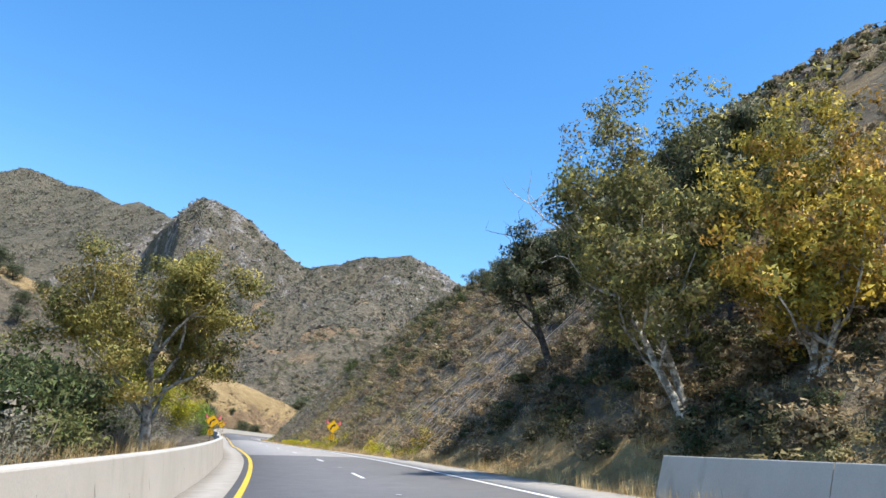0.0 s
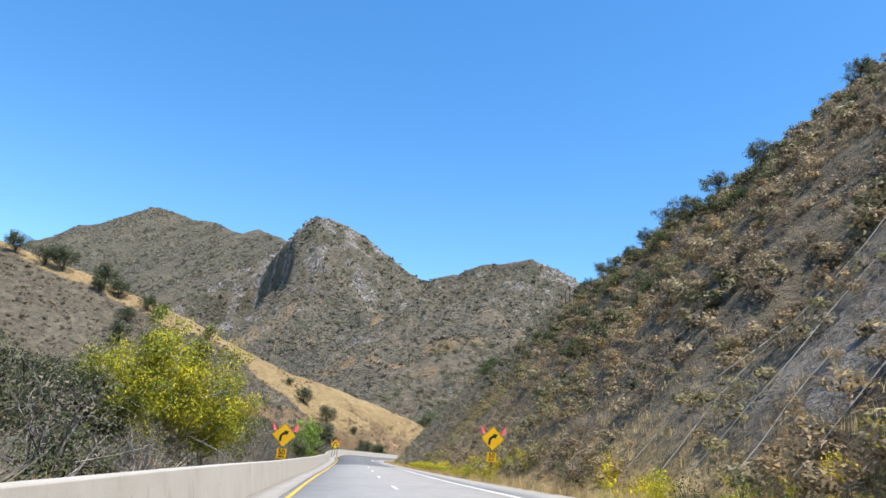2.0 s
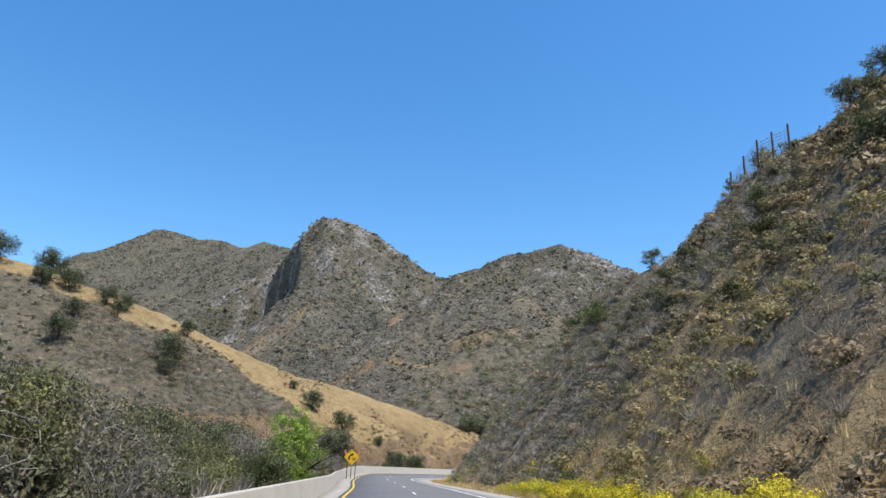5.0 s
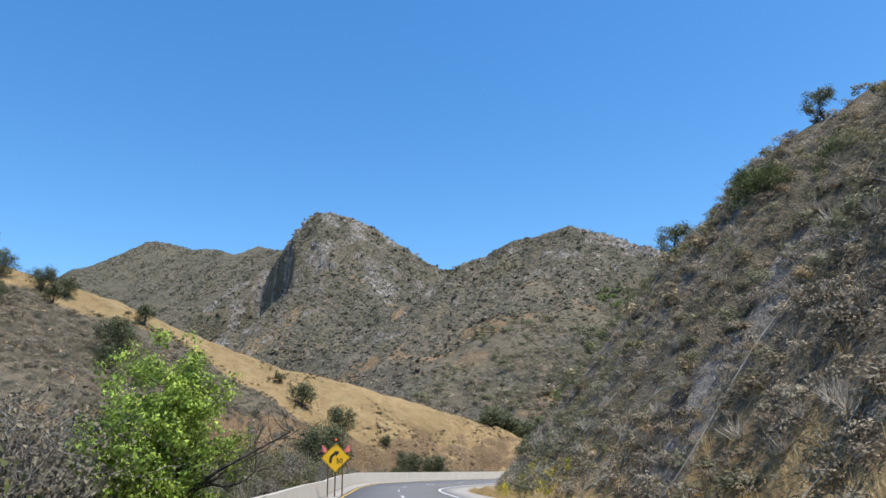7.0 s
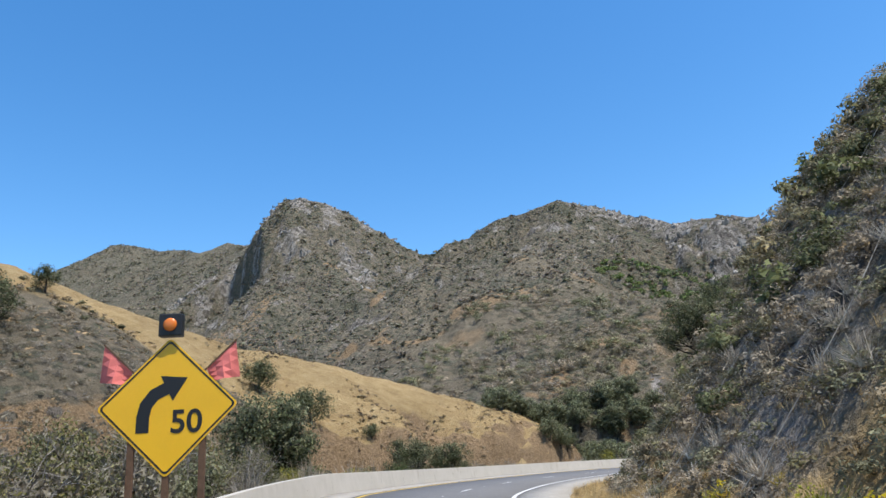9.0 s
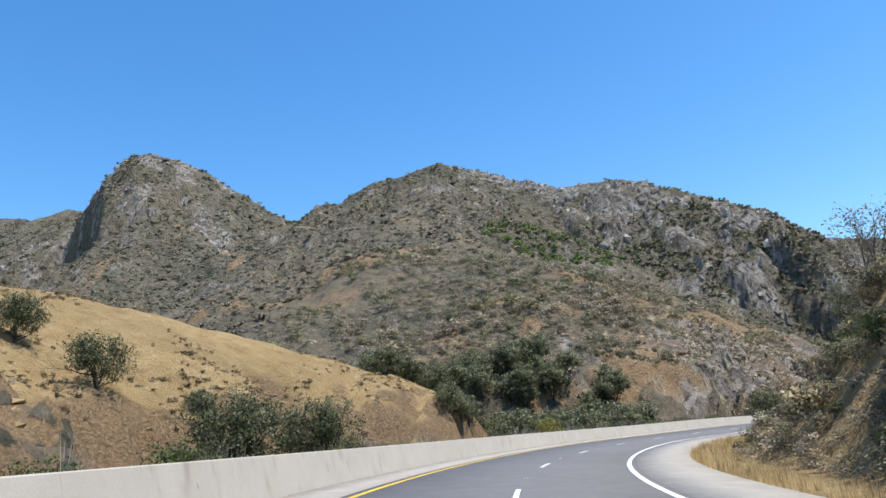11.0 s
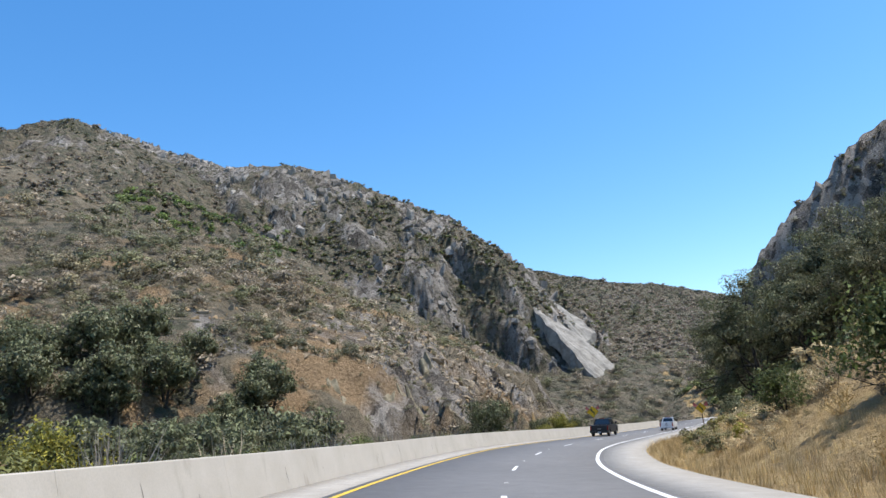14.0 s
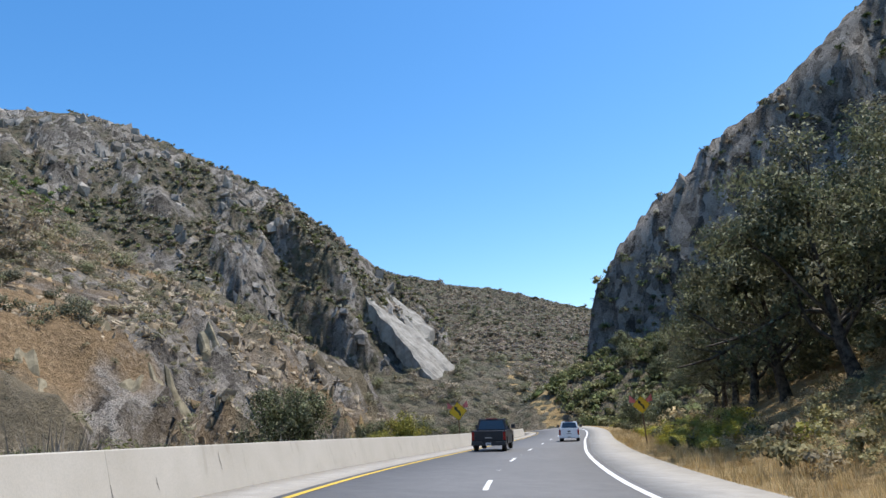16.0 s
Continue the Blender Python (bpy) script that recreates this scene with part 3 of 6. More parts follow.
rock = np.where(mount & ~is_form["front_spur"], smooth(1.0, 1.7, FALL + .35 * patch + .3 * fine) * .75, rock)
rock = np.where(is_form["rocky_mountain"], np.maximum(rock, smooth(.3, .85, patch + .55 * FALL - .4 + .4 * fine) * .85), rock)
soil = np.where(is_form["front_spur"] | is_form["peak_spur"], smooth(.0, .45, fbm(XX, YY, 22, 4, 140)) * .85, soil)
soil = np.where(is_form["front_spur"] & (HH < 24) & (YY < 455), np.maximum(soil, .25 + .5 * smooth(-.1, .35, patch)), soil)
rock = np.where(is_form["front_spur"] & (HH < 30) & (XX > -62), np.maximum(rock, np.clip(.3 + .8 * fine + .5 * patch + .25 * smooth(-45, -20, XX), 0, .85)), rock)
rock = np.where(is_form["rocky_mountain"] & (HH < 60) & (XX > 10), np.maximum(rock, .75 * smooth(-.35, .2, patch + .4 * fine)), rock)
rock = np.where(is_form["cliff"], .95, rock)
cs = is_form["canyon_slope"]
soil = np.where(cs, .25 + .3 * smooth(-.1, .5, fine), soil)
grass = np.where(cs, .3 + .3 * smooth(-.2, .4, patch) - .25 * smooth(145, 160, SS), grass)
rock = np.where(cs & (SS > 150) & (SS < 222), .3 + .5 * smooth(-.2, .4, fine), rock)
bare = cs & (SS > 46) & (SS < 69) & (NN > 11) & (NN < 25)
rock = np.where(bare, .5 + .3 * fine, rock)
grass = np.where(bare, .15, grass)
grass = np.where(cs & (SS > 245), .75 + .3 * patch, grass)
grass = np.where((NN > 5.5) & (NN < 12), .8 + .3 * fine, grass)
grass = np.where(is_form["ground"] & (NN < -5), .35 + .5 * patch, grass)
CRAG = smooth(.9, 1.9, FALL)
TOP = np.minimum(ridge_height(XX, YY, RIDGES["peak"])[1], ridge_height(XX, YY, RIDGES["rocky_mountain"])[1])      # how far from the crest
rock = np.where(is_form["rocky_mountain"], np.clip(.18 + .4 * CRAG + .22 * smooth(-70, 10, XX) + .25 * smooth(26, 8, TOP) + .8 * patch + 1.1 * fine, 0, .95), rock)
rock = np.where(is_form["peak"] & (XX > -480), np.clip(.02 + .42 * CRAG + .38 * smooth(130, 200, HH) * smooth(-240, -300, XX) + .25 * smooth(26, 8, TOP) + .7 * patch + 1.0 * fine, 0, .95), rock)
scars = np.zeros_like(HH)                                   # bare runs of tan earth down the flank
for sx, sy, along_x, along_y, wide in SCARS:
    du, dv = XX - sx, YY - sy
    scars = np.maximum(scars, smooth(1.0, .4, np.hypot(du / along_x, dv / along_y) + .5 * fine) * wide)
soil = np.where(mount, np.maximum(soil, scars), soil)
rock = rock * (1 - .8 * np.clip(scars, 0, 1))
scrub = np.where(mount, .62 + .3 * fbm(XX, YY, 45, 4, 150), 0)
scrub = np.where(is_form["front_spur"], .42 + .42 * fbm(XX, YY, 26, 4, 152), scrub)
scrub = np.where(is_form["cliff"] | is_form["talus"], .5, scrub)
scrub = np.where(gh, .34 * (1 - gold_top), scrub)
scrub = np.where(bl, .42, scrub)
scrub = np.where(is_form["front_spur"] & (HH < 26) & (XX > -45), .18, scrub)
scrub = scrub * (1 - .6 * np.clip(rock, 0, 1)) * (1 - scars)
cover = np.stack([np.clip(grass, 0, 1), np.clip(rock, 0, 1), np.clip(soil, 0, 1), scrub], -1).reshape(-1, 4).astype(np.float32)

LAND = {
    "ground": "dry valley floor with pale grass and leaf litter", "canyon_slope": "steep brown cut slope with dry brush beside the road",
    "rocky_bluff": "brushy bluff with an eroded orange cut at its foot",
    "golden_hill": "smooth hill covered with golden dry grass", "peak": "grey rocky peak with dark chaparral",
    "peak_spur": "brown spur below the rocky peak", "rocky_mountain": "rugged grey mountain with bare rock faces",
    "front_spur": "brown scrubby spur with an orange cut foot", "far_ridge": "distant scrub-covered ridge beyond the canyon",
    "cliff": "sheer grey rock cliff over the road", "talus": "green brushy foot of the cliff",
}
ny, nx = XX.shape
idx = np.arange(ny * nx).reshape(ny, nx)
QUADS = np.stack([idx[:-1, :-1], idx[:-1, 1:], idx[1:, 1:], idx[1:, :-1]], -1).reshape(-1, 4)
FORM = OWN[:-1, :-1].ravel()
VERT = np.stack([XX, YY, HH], -1).reshape(-1, 3)
for k, name in enumerate(NAMES):
    q = QUADS[FORM == k]
    if not len(q):
        continue
    used, inv = np.unique(q, return_inverse=True)
    me = mesh_from(name, VERT[used], inv.reshape(-1, 4), SOIL)
    me.color_attributes.new("cover", "FLOAT_COLOR", "POINT").data.foreach_set("color", cover[used].ravel())
    tagged(new(name, me), LAND[name], "hill" if name != "ground" else "ground", kind="structure")

# ---------------------------------------------------------------- the road
# metres to the right of the line: on the first stretch, and past the end of the straight
N_YELLOW, N_DASH, N_WHITE, N_EDGE, N_BARRIER = (-1.75, -2.7), (1.95, 1.1), (5.45, 4.5), (7.6, 7.2), (-3.1, -4.5)


def side(n, s, more=0.0):
    """The offset n of a marking at s metres along the line."""
    return np.interp(s, [110, 200], n) + more if isinstance(n, tuple) else np.full(np.shape(s), n + more)



def strip(name, s0, s1, n0, n1, up, material, step=2.0, thick=0.0, m0=0.0, m1=0.0):
    """A band of the road from n0 + m0 to n1 + m1."""
    count = max(2, int((s1 - s0) / step) + 1)
    ss = np.linspace(s0, s1, count)
    a, b = side(n0, ss, m0), side(n1, ss, m1)
    rows = [on_road(ss, n, up) for n in ([a, np.full(count, .9), b] if a.max() < .9 < b.min() else [a, b])]
    if thick:
        rows = [on_road(ss, a, up - thick), *rows, on_road(ss, b, up - thick)]
    v = np.concatenate(rows)
    f = [(r * count + i, (r + 1) * count + i, (r + 1) * count + i + 1, r * count + i + 1) for r in range(len(rows) - 1) for i in range(count - 1)]
    return new(name, mesh_from(name, v, f, material))


S_A, S_B, S_END = 49.0, 128.0, 492.0
tagged(strip("road_1", -110, S_A, N_YELLOW, N_WHITE, 0, ASPHALT, thick=.2, m0=-.3, m1=.3), "dark asphalt roadway in two lanes", "road", kind="structure")
tagged(strip("road_2", S_A, S_B, N_YELLOW, N_WHITE, 0, WORN, thick=.2, m0=-.3, m1=.3), "pale worn roadway in two lanes", "road", kind="structure")
tagged(strip("road_3", S_B, S_END, N_YELLOW, N_WHITE, 0, ASPHALT, thick=.2, m0=-.3, m1=.3), "fresh dark asphalt roadway in two lanes", "road", kind="structure")
tagged(strip("shoulder_1", -110, S_END, N_BARRIER, N_YELLOW, .004, SHOULDER, thick=.2, m1=-.3), "grey concrete shoulder below the barrier", "road shoulder", kind="structure")
tagged(strip("shoulder_2", -110, S_END, N_WHITE, N_EDGE, .004, SHOULDER, thick=.2, m0=.3), "pale concrete shoulder beside the slope", "road shoulder", kind="structure")
tagged(strip("line_yellow", -110, S_END, N_YELLOW, N_YELLOW, .006, YELLOW, m0=-.08, m1=.08), "solid yellow edge line", "road marking", kind="structure")
tagged(strip("line_white", -110, S_END, N_WHITE, N_WHITE, .006, WHITE, m0=-.09, m1=.09), "solid white edge line", "road marking", kind="structure")
dashes = thing("lane_line", "dashed white lane line", "road marking", kind="structure")
for k in range(34):
    s = 259.6 - 14.63 * 20 + k * 14.63
    if s > -20:
        d = strip("dash", s, s + 3.3, N_DASH, N_DASH, .006, WHITE, .8, 0, -.065, .065)
        d.parent = dashes
        for extra in (7.6,):
            a = strip("marker", s + extra, s + extra + .11, N_DASH, N_DASH, .02, WHITE, .1, .018, -.055, .055)
            a.parent = dashes

# concrete barrier, cast in lengths
barrier = thing("concrete_barrier", "long pale concrete barrier with cracks along the road", "barrier")
PROFILE = [(0, 0), (-.19, 1.01), (-.205, 1.03), (-.4, 1.03), (-.415, 1.01), (-.62, -.5)]


def barrier_piece(s0, s1, n0, parent, flip=1, step=1.5):
    count = max(2, int((s1 - s0) / step) + 1)
    ss = np.linspace(s0, s1, count)
    rows = [on_road(ss, side(n0, ss, flip * a)) * (1, 1, 0) + np.stack([0 * ss, 0 * ss, on_road(ss, side(n0, ss))[:, 2] + h - .03], -1) for a, h in PROFILE]
    v = np.concatenate(rows)
    m = len(rows)
    f = [(r * count + i, (r + 1) * count + i, (r + 1) * count + i + 1, r * count + i + 1) for r in range(m - 1) for i in range(count - 1)]
    me = bpy.data.meshes.new("barrier_segment")
    me.from_pydata(v.tolist(), [], f + [tuple(r * count for r in range(m)), tuple(r * count + count - 1 for r in range(m))][:: flip])
    bm = bmesh.new()
    bm.from_mesh(me)
    bmesh.ops.recalc_face_normals(bm, faces=bm.faces[:])
    bm.to_mesh(me)
    bm.free()
    me.materials.append(CONCRETE)
    return under("barrier_segment", me, parent)


s = -30.0
while s < 440:
    barrier_piece(s, s + 6.096, N_BARRIER, barrier)
    s += 6.1
crack_mat = painted("barrier_crack", (.12, .11, .1), .9, vary=.2, relief=0)
rng = np.random.default_rng(4)
for s in np.arange(-6, 360, 2.35):
    s = s + rng.uniform(-.7, .7)
    if rng.random() < .35:
        continue
    lo, hi = sorted(rng.uniform(.1, .9, 2))
    hi = min(hi, lo + .45)
    bm = bmesh.new()
    pts, x = [], 0.0
    for k in range(6):
        h = lo + (hi - lo) * k / 5
        n = float(side(N_BARRIER, s, -.188 * h + .006))
        x += rng.uniform(-.025, .02)
        w = .012 * (1 - abs(k - 2.5) / 4)
        pts.append([bm.verts.new(Vector(on_road(s + x + d, n)) * 1.0 + Vector((0, 0, h - .03 + on_road(s, float(side(N_BARRIER, s)))[2] - on_road(s, n)[2]))) for d in (-w, w)])
    for a, b in zip(pts[:-1], pts[1:]):
        bm.faces.new((a[0], a[1], b[1], b[0]))
    part("crack", bm, crack_mat, barrier)
short_barrier = thing("end_barrier", "short grey concrete barrier beside the shaded slope", "barrier")
for s in np.arange(-24, 17, 6.0):
    barrier_piece(s, min(s + 5.97, 18.2), 8.3, short_barrier, flip=-1)

# ---------------------------------------------------------------- rockfall net on the slope
def on_slope(s, n, up=.35):
    p = on_road(s, n)
    p[..., 2] = ground_z(p[..., 0], p[..., 1]) + up
    return p


def ribbons(lines, width, closed=False):
    """Thin flat wires along lines of points: crossing pairs of quads."""
    V, Fc, base = [], [], 0
    for p in lines:
        p = np.asarray(p)
        for side in (np.array((0, 0, width)), np.array((width * .8, width * .5, 0))):
            V.append(np.concatenate([p - side, p + side]))
            k = len(p)
            i = np.arange(k - 1)
            Fc.append(np.stack([i, i + 1, k + i + 1, k + i], -1) + base)
            base += 2 * k
    return np.concatenate(V), np.concatenate(Fc)


for s0, s1, n0, n1 in ((50, 68, 11.5, 26), (162, 226, 11, 31)):
    net = thing("rockfall_net", "grey wire rockfall net hung over the slope", "safety net")
    lines = []
    for n in np.arange(n0, n1, .8):
        ss = np.arange(s0, s1 + .1, 1.0)
        lines.append(on_slope(ss, np.full(len(ss), n) + .12 * np.sin(ss * 2.3 + n), .34 + .06 * math.sin(n * 5)))
    for s in np.arange(s0, s1 + .1, 1.5):
        nn = np.arange(n0, n1 + .1, .9)
        lines.append(on_slope(np.full(len(nn), s) + .1 * np.sin(nn * 1.9), nn, .34))
    v, f = ribbons(lines, .007)
    under("mesh", mesh_from("mesh", v, f, WIRE, flat=True), net)
    for s in np.arange(s0, s1 + 1, 2.6 if s0 < 100 else 9.1):
        nn = np.arange(n0 - 1, n1 + 2, .8)
        v, f = ribbons([on_slope(np.full(len(nn), s) + .25 * np.sin(nn * .8 + s), nn, .45)], .026)
        under("cable", mesh_from("cable", v, f, CABLE, flat=True), net, "pale steel cable")

# ---------------------------------------------------------------- bare slab on the mountain's foot
def facing_slab(name, label, corners, lift, material, div=14, deep=7.0, rough=.9, crisp=False):
    a, b, c, d = (np.array((x, y, float(ground_z(x, y)) + lift)) for x, y in corners)
    u, v = np.meshgrid(np.linspace(0, 1, div), np.linspace(0, 1, div))
    u, v = u[..., None], v[..., None]
    top = a * (1 - u) * (1 - v) + b * u * (1 - v) + c * u * v + d * (1 - u) * v
    wob = fbm(top[..., 0], top[..., 1], 9, 3, 171)
    edge = np.minimum(np.minimum(u, 1 - u), np.minimum(v, 1 - v))[..., 0]
    top[..., 2] += rough * (wob + .9 * smooth(0, .12, edge) + .5 * np.sin(u[..., 0] * 9 + 2 * wob))
    top[..., 0] += 2.4 * rough * fbm(top[..., 1], top[..., 2], 6, 2, 173)
    top[..., 2] += (.5 if crisp else 0) * fbm(top[..., 0] * 2 + top[..., 1], top[..., 1], 4, 3, 175, True)
    low = top - (0, 0, deep)
    g = np.arange(div * div).reshape(div, div)
    f = [(g[i, j], g[i, j + 1], g[i + 1, j + 1], g[i + 1, j]) for i in range(div - 1) for j in range(div - 1)]
    ring = [*g[0], *g[1:, -1], *g[-1, -2::-1], *g[-2:0:-1, 0]]
    f += [(p, p + div * div, q + div * div, q) for p, q in zip(ring, ring[1:] + ring[:1])]
    me = mesh_from(name, np.concatenate([top.reshape(-1, 3), low.reshape(-1, 3)]), f, material, flat=crisp)
    return tagged(new(name, me), label, "rock", kind="structure")


facing_slab("rock_slab", "bare pale grey slab of rock on the mountain's foot", ((66, 519), (74, 521), (84, 494), (71, 488)), -.7, PALE_ROCK, 34, 7.0, .6, True)
facing_slab("ledge_slab", "pale ledge of rock above the bare slab", ((79, 536), (88, 537), (96, 522), (87, 518)), .2, PALE_ROCK, 24, 7.0, .7, True)
ledge_rng = np.random.default_rng(12)
for x, y, w, h in ((-39.5, 384.0, 4.2, 1.6), (-24, 389.5, 3.6, 3.0), (-28.5, 390.2, 3, 1.2), (-28.4, 406.5, 2.0, 4.2), (-33.5, 386.5, 2.6, 1.2), (-19.5, 393.5, 3.0, 2.4), (-36, 392, 2.4, 1.0), (-22.5, 401, 1.8, 2.4), (-21, 388.5, 2.2, 3.2), (-26.5, 386.8, 2.0, 2.2), (-31, 388.4, 1.6, 1.8), (-17.5, 390.5, 2.0, 2.6), (-43, 386, 2.2, 1.0), (-24.5, 396, 2.0, 1.6)):
    k = ledge_rng.uniform(-.6, .6, 8)
    facing_slab("rock_ledge", "yellowish ledge of broken rock in the spur's cut foot", ((x - w / 2 + k[0], y + h / 2 + k[1]), (x + w / 2 + k[2], y + h / 2 + k[3]), (x + w / 2 + k[4], y - h / 2 + k[5]), (x - w / 2 + k[6], y - h / 2 + k[7])), -.25, LEDGE, 9, 2.5, .5, True)

# ---------------------------------------------------------------- catch fence high on the slope
FENCE = (158.0, 168.0, 33.5)
fence = thing("catch_fence", "rockfall catch fence with steel posts on the skyline", "fence")
stations = np.linspace(FENCE[0], FENCE[1], 5)
for s in stations:
    foot = on_slope(s, FENCE[2], -.3)
    bm = bmesh.new()
    bmesh.ops.create_cone(bm, cap_ends=True, segments=8, radius1=.1, radius2=.09, depth=3.6)
    bmesh.ops.transform(bm, matrix=Matrix.Translation(Vector(foot) + Vector((0, 0, 1.8))), verts=bm.verts[:])
    part("post", bm, RUST, fence)
ss = np.arange(FENCE[0], FENCE[1] + .01, .6)
lines = [on_slope(ss, np.full(len(ss), FENCE[2]), h) for h in np.arange(.2, 3.2, .3)]
lines += [np.array([on_slope(s, FENCE[2], h) for h in (.1, 1.2, 2.2, 3.1)]) for s in ss]
v, f = ribbons(lines, .02)
under("mesh", mesh_from("mesh", v, f, WIRE, flat=True), fence)

# ---------------------------------------------------------------- plants
rng = np.random.default_rng(11)


def leaf_cloud(count, size, rng, spread, squash=1.0, centre=(0, 0, 0), hollow=.5, loose=.55):
    """Small leaves in a rounded cloud, most of them facing outwards."""
    d = rng.normal(size=(count, 3))
    d /= np.linalg.norm(d, axis=1)[:, None]
    r = rng.uniform(hollow, 1, count) ** .6
    c = d * r[:, None] * spread * (1, 1, squash) + centre
    return leaves_at(c, size, rng, d + (0, 0, .3), loose)


def leaves_at(c, size, rng, out, loose=.55):
    n = len(c)
    up = out + rng.normal(0, loose, (n, 3))
    a = np.cross(up, rng.normal(size=(n, 3)))
    a /= np.linalg.norm(a, axis=1)[:, None] + 1e-9
    b = np.cross(up, a)
    b /= np.linalg.norm(b, axis=1)[:, None] + 1e-9
    s = size * rng.uniform(.6, 1.3, (n, 1))
    v = np.stack([c - a * s - b * s * .6, c + a * s, c - a * s + b * s * .6], 1).reshape(-1, 3)
    return v, np.arange(3 * n).reshape(n, 3)


def soft(d, least):
    """Unit vectors."""
    return d / (np.linalg.norm(d, axis=-1, keepdims=True) + least + 1e-9)


def bush_template(rng, leaves, size, flat=.75, loose=.55):
    """A shrub one metre high and about one wide: lobes of leaves."""
    lobes = rng.integers(4, 8)
    vs, ns = [], []
    for _ in range(lobes):
        c = np.array((*rng.uniform(-.33, .33, 2), rng.uniform(.25, .7)))
        v, _ = leaf_cloud(leaves // lobes, size, rng, rng.uniform(.2, .36), flat, c, .3, loose)
        vs.append(v)
        ns.append(soft(v - c, .25) + .8 * soft(v - (0, 0, .1), .25) + (0, 0, .15))
    v = np.concatenate(vs)
    v[:, 2] = np.maximum(v[:, 2], -.05)
    n = np.repeat(np.concatenate(ns).reshape(-1, 3, 3).mean(1), 3, 0)
    return v, soft(n + rng.normal(0, .3, (len(v) // 3, 3)).repeat(3, 0), 0)


def brush_template(rng, stems):
    """A dry bush of thin stems that fan out, with a few leaves at their ends."""
    out = []
    for _ in range(stems):
        a = rng.uniform(0, 2 * np.pi)
        t = rng.uniform(.1, 1.0)
        d = np.array((np.cos(a) * t, np.sin(a) * t, 1.1 - .6 * t))
        d /= np.linalg.norm(d)
        base = np.array((*rng.normal(0, .12, 2), 0))
        tip = base + d * rng.uniform(.55, 1.05)
        w = np.cross(d, rng.normal(size=3))
        w /= np.linalg.norm(w)
        k = rng.uniform(.008, .02)
        out += [base - w * k, base + w * k, tip]
    return np.array(out), None


def dry_template(rng, leaves, size, stems):
    """A dry bush: fanned stems with small leaves about them."""
    v, _ = bush_template(rng, leaves, size, .6)
    w, _ = brush_template(rng, stems)
    return np.concatenate([v, w * (.9, .9, .85)]), None


def grass_template(rng, blades):
    out = []
    for _ in range(blades):
        a = rng.uniform(0, 2 * np.pi)
        lean = rng.uniform(.05, .5)
        b = np.array((*rng.normal(0, .16, 2), 0))
        tip = b + np.array((np.cos(a) * lean, np.sin(a) * lean, rng.uniform(.6, 1)))
        w = np.array((-np.sin(a), np.cos(a), 0)) * .011
        out += [b - w, b + w, tip]
    return np.array(out), None


def scatter(name, label, category, places, sizes, templates, tints, material, height=1.0, rng=rng, lean=None):
    """One object of many plants: templates turned, scaled and set at the places."""
    V, T, N = [], [], []
    pick = rng.integers(0, len(templates), len(places))
    turn = rng.uniform(0, 2 * np.pi, len(places))
    for k, (tv, tn) in enumerate(templates):
        sel = np.where(pick == k)[0]
        if not len(sel):
            continue
        c, s = np.cos(turn[sel])[:, None], np.sin(turn[sel])[:, None]
        sz = sizes[sel][:, None]
        x = (tv[None, :, 0] * c - tv[None, :, 1] * s) * sz + places[sel, 0:1]
        y = (tv[None, :, 0] * s + tv[None, :, 1] * c) * sz + places[sel, 1:2]
        z = tv[None, :, 2] * sz * height + places[sel, 2:3]
        V.append(np.stack([x, y, z], -1).reshape(-1, 3))
        if tn is not None:
            N.append(np.stack([tn[None, :, 0] * c - tn[None, :, 1] * s, tn[None, :, 0] * s + tn[None, :, 1] * c, np.broadcast_to(tn[None, :, 2], x.shape)], -1).reshape(-1, 3))
        leafy = np.repeat(rng.uniform(.75, 1.25, (len(sel), len(tv) // 3)), 3, 1)
        T.append((tints[sel][:, None, :] * leafy[:, :, None]).reshape(-1, 3))
    v = np.concatenate(V)
    ob = new(name, mesh_from(name, v, np.arange(len(v)).reshape(-1, 3), material, np.concatenate(T), flat=True, normals=np.concatenate(N) if N else None))
    return tagged(ob, label, category, kind="stuff")


def colours(count, palette, rng=rng, vary=.25):
    p = np.array(palette, float)
    return p[rng.integers(0, len(p), count)] * rng.uniform(1 - vary, 1 + vary, (count, 1))


def hillside(p, palette, wave=38, seed=500):
    """Tints that change from one part of a hillside to the next, with some scatter from shrub to shrub."""
    c = np.array(palette, float)
    k = np.clip((fbm(p[:, 0], p[:, 1], wave, 3, seed) * .9 + .5 + rng.normal(0, .16, len(p))) * len(c), 0, len(c) - 1).astype(int)
    return c[k] * rng.uniform(.85, 1.2, (len(p), 1))


FAR_BUSH = [bush_template(rng, 20, .26, .75, .3) for _ in range(8)]
SPUR_BUSH = [bush_template(rng, 64, .12) for _ in range(8)]
MEADOW_BUSH = [bush_template(rng, 240, .055) for _ in range(5)]
MID_BUSH = [bush_template(rng, 135, .085) for _ in range(6)]
FINE_BUSH = [bush_template(rng, 900, .03) for _ in range(4)]
NEAR_BUSH = [bush_template(rng, 420, .046) for _ in range(5)]
MOUND = [bush_template(rng, 160, .05, .7, .4) for _ in range(7)]
BRUSH = [brush_template(rng, 90) for _ in range(6)]
DRY_BUSH = [dry_template(rng, 100, .04, 36) for _ in range(6)]
TUFT = [grass_template(rng, 16) for _ in range(6)]

